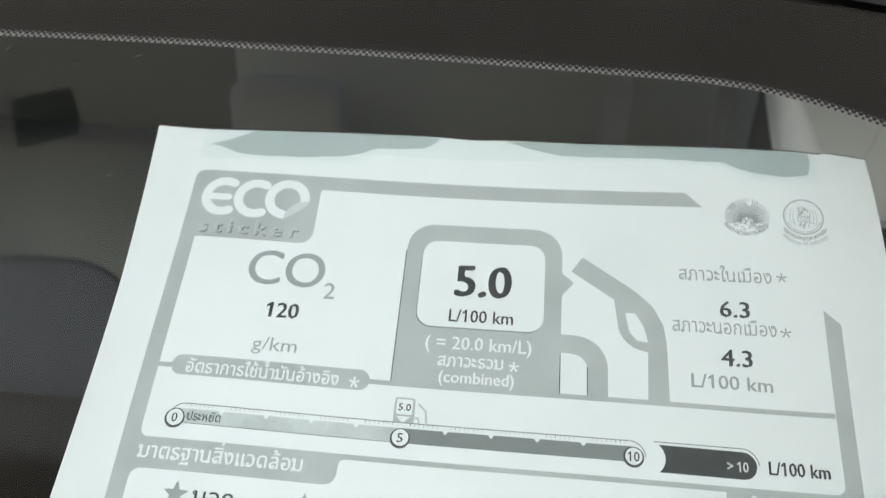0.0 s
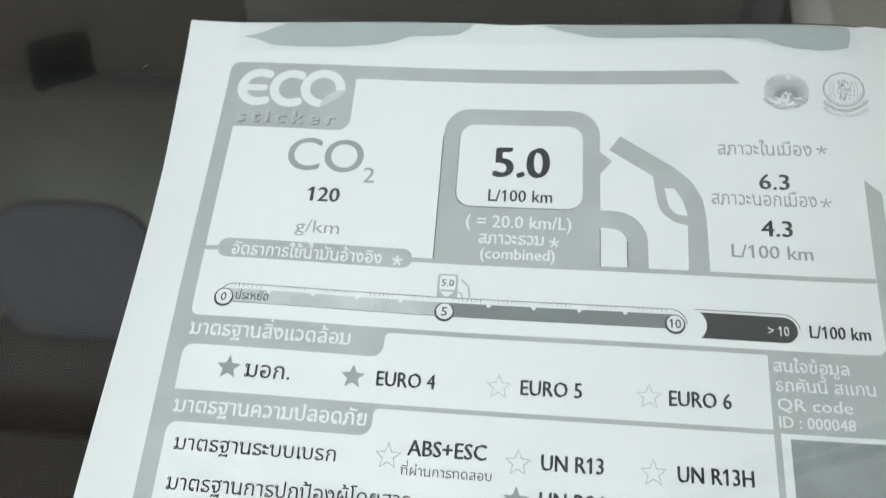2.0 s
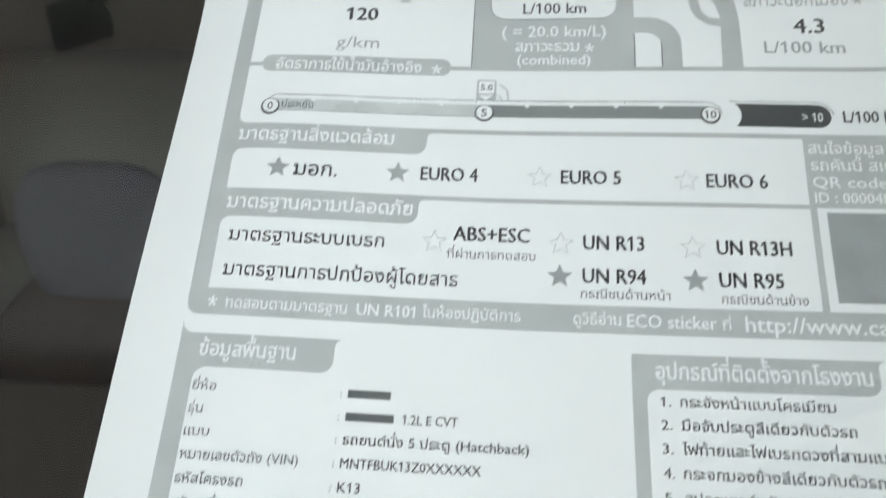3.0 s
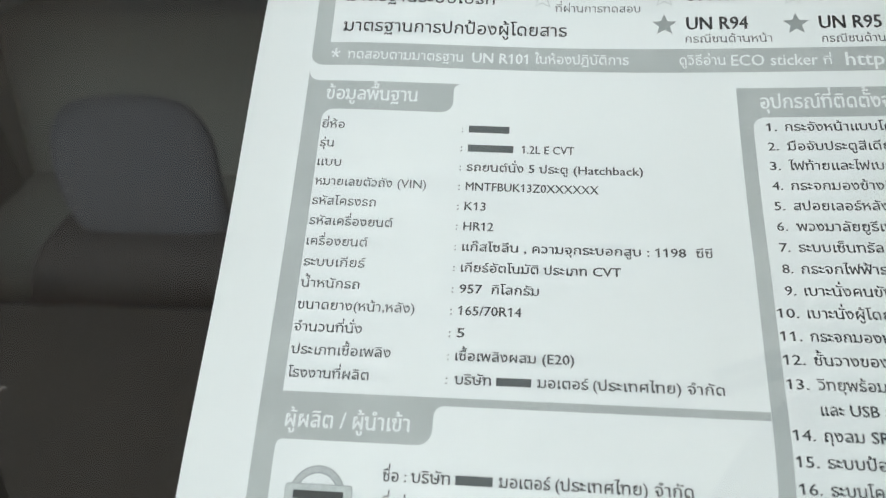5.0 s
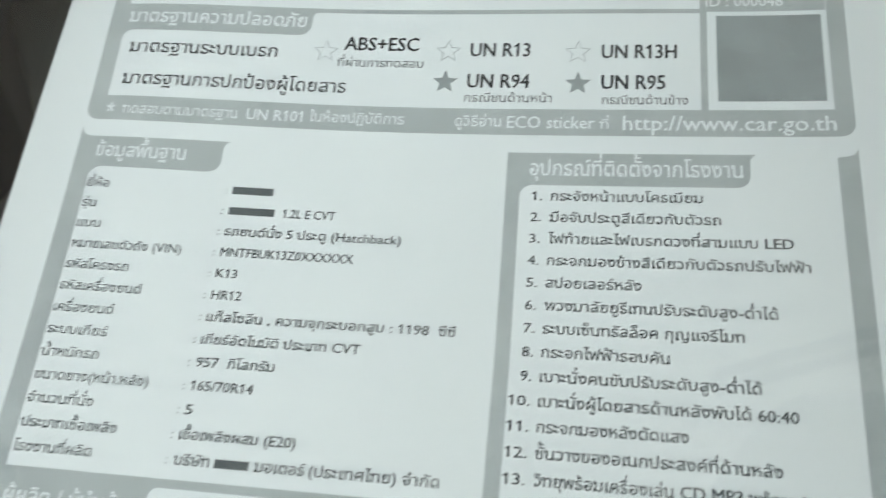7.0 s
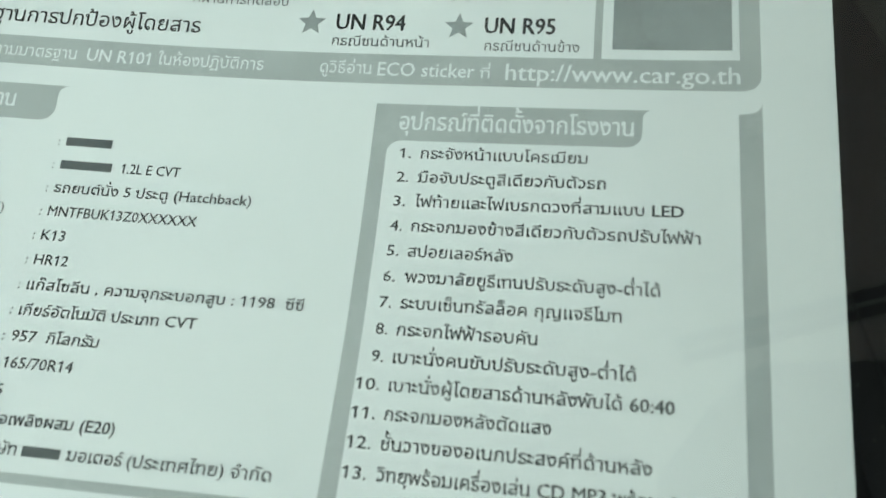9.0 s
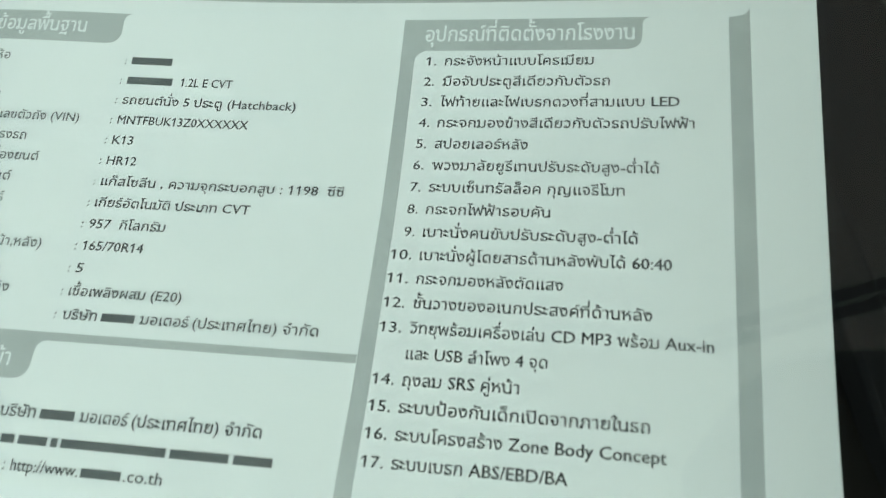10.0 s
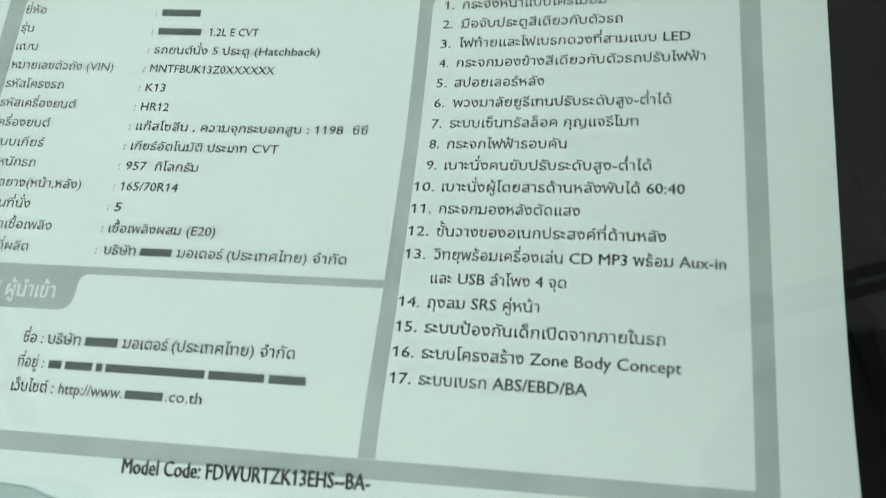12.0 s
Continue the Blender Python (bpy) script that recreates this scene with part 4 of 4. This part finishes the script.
def seat(x, y):
    """A front seat: cushion, back and a rounded headrest."""
    ob = group_at("car_seat", pose(x, y, 0.16), "blue-grey cloth car seat with a rounded headrest", "car seat", group="front seats")
    bm = block(-0.25, -0.34, 0.0, 0.25, 0.06, 0.30, 0.06, 4)
    part("cushion", bm, SEAT, ob, smooth=True)
    bm = block(-0.25, -0.06, 0.16, 0.25, 0.10, 0.56, 0.07, 5)
    for w in bm.verts:
        w.co.y += 0.05 + (w.co.z - 0.28) * 0.22
        w.co.x *= 1.0 - 0.9 * max(0.0, w.co.z - 0.24)
    # Darker than the headrest: the fall-off of light down the seat is painted.
    part("backrest", bm, SEAT_BACK, ob, "backrest in a darker tone, painted as shade", smooth=True)
    bm = bmesh.new()
    loops = []
    for depth, inset in ((0.020, 0.060), (0.0225, 0.034), (0.028, 0.014), (0.036, 0.003), (0.044, 0.0), (0.054, 0.003), (0.062, 0.016), (0.065, 0.040)):
        half, top = 0.122 - inset, 0.761 - inset
        side = [(math.copysign(half * abs(math.cos(t)) ** 0.60, math.cos(t)), top - 0.10 + 0.10 * math.sin(t) ** 0.80) for t in (math.pi * (k / 36 - math.sin(math.tau * k / 18) * 0.012) for k in range(37))]
        drop = [(half * (1.0 - 0.10 * (j / 8) ** 2), top - 0.10 - (0.24 - inset) * j / 8) for j in range(8, 0, -1)]
        edge = drop + side + [(-u, v) for u, v in drop[::-1]]
        loops.append([bm.verts.new((u, depth + (v - 0.28) * 0.20 + 2.4 * max(0.0, 0.67 - v) ** 2, v)) for u, v in edge])
    for p, q in zip(loops, loops[1:]):
        for k in range(len(p)):
            n = (k + 1) % len(p)
            bm.faces.new((p[k], p[n], q[n], q[k]))
    for ring, way in ((loops[0], 1), (loops[-1], -1)):
        count = len(ring)
        for k in range(count // 2 - 1):
            bm.faces.new((ring[k], ring[k + 1], ring[count - 2 - k], ring[count - 1 - k])[::way])
    bmesh.ops.recalc_face_normals(bm, faces=bm.faces[:])
    part("headrest", bm, SEAT, ob, "rounded blue-grey headrest", smooth=True)
    return ob


seat(-0.482, 0.475)


def rear_seat(x, y):
    """A rear bench: cushion, sloping back and a wide rounded headrest."""
    ob = group_at("rear_seat", pose(x, y, 0.16), "mauve-grey cloth rear bench seat with a wide headrest", "car seat")
    # Cushion and back take darker tones than the headrest, as painted shade.
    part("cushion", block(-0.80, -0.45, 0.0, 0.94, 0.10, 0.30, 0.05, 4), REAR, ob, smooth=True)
    bm = block(-0.80, -0.02, 0.24, 0.94, 0.12, 0.66, 0.05, 4)
    for w in bm.verts:
        w.co.y += (w.co.z - 0.28) * 0.2
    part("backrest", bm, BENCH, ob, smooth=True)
    bm = block(-0.118, 0.04, 0.64, 0.118, 0.13, 0.825, 0.04, 6)
    for w in bm.verts:
        w.co.z -= 1.5 * w.co.x ** 2 * max(0.0, w.co.z - 0.66) / 0.165
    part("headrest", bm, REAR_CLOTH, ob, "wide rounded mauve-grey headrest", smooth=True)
    return ob


rear_seat(-0.337, 1.22)


def seat_belt(x, y, width, top, low, label):
    """Flat webbing hanging from the headliner, with its anchor loop and buckle tongue."""
    ob = group_at("seat_belt", pose(x, y, 0), label, "seat belt", group="hanging seat belts")
    part("webbing", block(-width / 2, -0.001, low, width / 2, 0.001, top, 0.0004, 1), WEBBING, ob)
    part("anchor", block(-width / 2 - 0.006, -0.006, top - 0.005, width / 2 + 0.006, 0.006, top + 0.0285, 0.003, 2), RUBBER, ob, "black anchor loop")
    part("tongue", block(-width / 2 - 0.004, -0.004, low - 0.05, width / 2 + 0.004, 0.004, low, 0.003, 2), RUBBER, ob, "black buckle tongue")
    return ob


seat_belt(0.288, 1.0, 0.046, 1.374, 0.52, "blue-grey seat belt webbing hanging from the headliner")
seat_belt(0.453, 1.0, 0.022, 1.374, 0.60, "narrow blue-grey belt strap hanging beside the rear door")

# Pillar trim and side lining.
pillar = group_at("pillar_trim", PANE @ pose(0.330, 0.30, 0.25), "beige curved pillar trim beside the windscreen", "pillar trim")
bm = bmesh.new()
rows = []
for k in range(13):
    s = k / 12
    z = 0.30 - 0.42 * s
    x = -0.0143 + 0.008 * s + 0.06 * (s - 0.4) ** 2 - 0.0186 * (s - 0.7)
    w = max(0.004, 0.0138 + 0.0275 * (s - 0.7))
    rows.append([bm.verts.new((x + w * math.cos(math.pi * j / 8), -0.022 * math.sin(math.pi * j / 8), z)) for j in range(9)])
for r0, r1 in zip(rows, rows[1:]):
    for j in range(8):
        bm.faces.new((r0[j], r0[j + 1], r1[j + 1], r1[j]))
bmesh.ops.recalc_face_normals(bm, faces=bm.faces[:])
part("cover", bm, TRIM, pillar, smooth=True)
bm = solid([(0.017, 0.20), (0.20, 0.20), (0.20, -0.07), (0.026, -0.07), (0.022, -0.04)], (0.020, 0.030))
part("side_panel", bm, HEADLINER, pillar, "grey-beige side lining")
part("seam", solid([(0.084, 0.030), (0.0844, 0.030), (0.0704, -0.001), (0.0501, -0.031), (0.0354, -0.060), (0.035, -0.060), (0.0497, -0.031), (0.0700, 0.0)], (0.0185, 0.0195)), TAILGATE, pillar, "dark seam line")

# ------------------------------------------------------------------ surroundings
bm = bmesh.new()
bmesh.ops.create_grid(bm, x_segments=8, y_segments=8, size=300)
ground = part("ground", bm, CONCRETE, None)
tagged(ground, label="pale concrete forecourt", category="ground", kind="structure")
# Carport roof over the car, with what hangs under it and shows in the glass.
roof = group_at("carport_roof", pose(0, 0, 2.62), "grey translucent carport roof on thin dark posts", "roof", kind="structure")
part("sheet", block(-2.6, -1.30, 0.0, 2.6, 1.4, 0.012), ROOFING, roof)
for x in (-2.5, 2.5):
    part("rafter", block(x - 0.03, -1.30, 0.013, x + 0.03, 1.4, 0.073), GUTTER, roof)
for x in (-2.5, 2.5):
    for y in (-1.2, 1.3):
        part("post", block(x - 0.03, y - 0.03, -2.62, x + 0.03, y + 0.03, 0.0), GUTTER, roof)

# Added stand-in, no real awning: its underside gives the black patch in the glass.
awning = group_at("awning", pose(0.676, -0.672, 2.45, 0, 0, 7), "unseen dark cover, added for a black reflection and to dim the sun", "awning", kind="structure")
bm = bmesh.new()
edge = [(1.3, -0.045), (-0.10, -0.045), (-0.135, -0.06), (-0.20, -0.13), (-0.30, -0.28), (-0.34, -1.25), (1.3, -1.25)]
low, high = [bm.verts.new((x, y, 0.0)) for x, y in edge], [bm.verts.new((x, y, 0.03)) for x, y in edge]
bm.faces.new(low[::-1]), bm.faces.new(high)
for k in range(len(edge)):
    j = (k + 1) % len(edge)
    bm.faces.new((low[k], low[j], high[j], high[k]))
bmesh.ops.recalc_face_normals(bm, faces=bm.faces[:])
part("cover", bm, SOFFIT, awning)
# Unseen slab added to block part of the sun, dimming the sheet's right side.
bm = bmesh.new()
plan = [(-0.64, -0.60), (-0.82, -2.20), (1.1, -2.20), (1.1, -0.60)]
low, high = [bm.verts.new((x, y, 0.032)) for x, y in plan], [bm.verts.new((x, y, 0.06)) for x, y in plan]
bm.faces.new(low[::-1]), bm.faces.new(high)
for k in range(4):
    j = (k + 1) % 4
    bm.faces.new((low[k], low[j], high[j], high[k]))
bmesh.ops.recalc_face_normals(bm, faces=bm.faces[:])
part("sun_blocker", bm, SOFFIT, awning)
for x in (-0.30, 1.24):
    part("post", block(x - 0.02, -1.2, -2.45, x + 0.02, -1.16, 0.0), GUTTER, awning)

pipes = group_at("overhead_pipe", pose(0.57, -0.605, 2.40, 0, 0, 21), "pair of thin dark pipes under the carport roof", "pipe", kind="structure")
for k in range(2):
    bm = bmesh.new()
    bmesh.ops.create_cone(bm, cap_ends=True, segments=16, radius1=0.011, radius2=0.011, depth=2.3, matrix=pose(0.97, -0.030 * k, 0, 0, 90, 0))
    part("pipe", bm, SOFFIT, pipes, smooth=True)
for x in (0.5, 1.9):
    part("hanger", block(x, -0.035, 0.0, x + 0.02, 0.005, 0.22), GUTTER, pipes)

rail = group_at("ceiling_rail", pose(-1.02, -1.02, 2.40, 0, 0, 9.1), "narrow black slatted rail under the carport roof", "rail", kind="structure")
part("rail_body", block(-0.023, 0.0, 0.004, 0.023, 1.7, 0.02, 0.003), VOID, rail)
for k in range(4):
    part("slat", block(-0.0215 + 0.0115 * k, 0.004, -0.006, -0.0135 + 0.0115 * k, 1.69, 0.004, 0.002), VOID, rail)
for y in (0.85, 1.5):
    part("hanger", block(-0.01, y, 0.02, 0.01, y + 0.02, 0.22), GUTTER, rail)

# Small dark panel that hangs from the roof on a cord.
panel = group_at("hanging_panel", PANE @ pose(-0.480, -0.616, 0.428), "small dark green panel hanging from the roof on a cord", "panel")
bm = solid([(-0.048, 0.018), (0.024, 0.047), (0.055, -0.021), (-0.016, -0.0505)], (-0.006, 0.006))
bmesh.ops.bevel(bm, geom=bm.edges[:], offset=0.003, segments=3, affect="EDGES")
part("board", bm, SCREEN, panel)
part("cover_flap", solid([(-0.045, 0.0165), (0.015, 0.0405), (0.004, 0.010), (-0.018, -0.036)], (0.0065, 0.0085)), FLAP, panel, "dull grey-green flap")
for k in range(3):
    part("slat", solid([(0.022 + 0.006 * k, 0.034 - 0.012 * k), (0.0245 + 0.006 * k, 0.034 - 0.012 * k), (0.038 + 0.005 * k, -0.013 - 0.002 * k), (0.0355 + 0.005 * k, -0.013 - 0.002 * k)], (0.0065, 0.0085)), FLAP, panel)
bm = bmesh.new()
bmesh.ops.create_cone(bm, cap_ends=True, segments=8, radius1=0.0006, radius2=0.0006, depth=0.53)
cord = part("cord", bm, CABIN, panel, "thin cord up to the roof")
cord.matrix_world = pose(-0.484, 0.0, 2.355)
cord.matrix_parent_inverse = panel.matrix_world.inverted()

# Door trim below the passenger side window.
door = group_at("door_trim", pose(0.50, 0.2, 0.16), "dark door trim panel with a ledge", "door trim")
part("panel", block(-0.08, -0.55, 0.0, 0.12, 0.9, 0.70, 0.02), RUBBER, door)
part("ledge", block(-0.11, -0.55, 0.66, -0.07, 0.9, 0.705, 0.01), RUBBER, door)
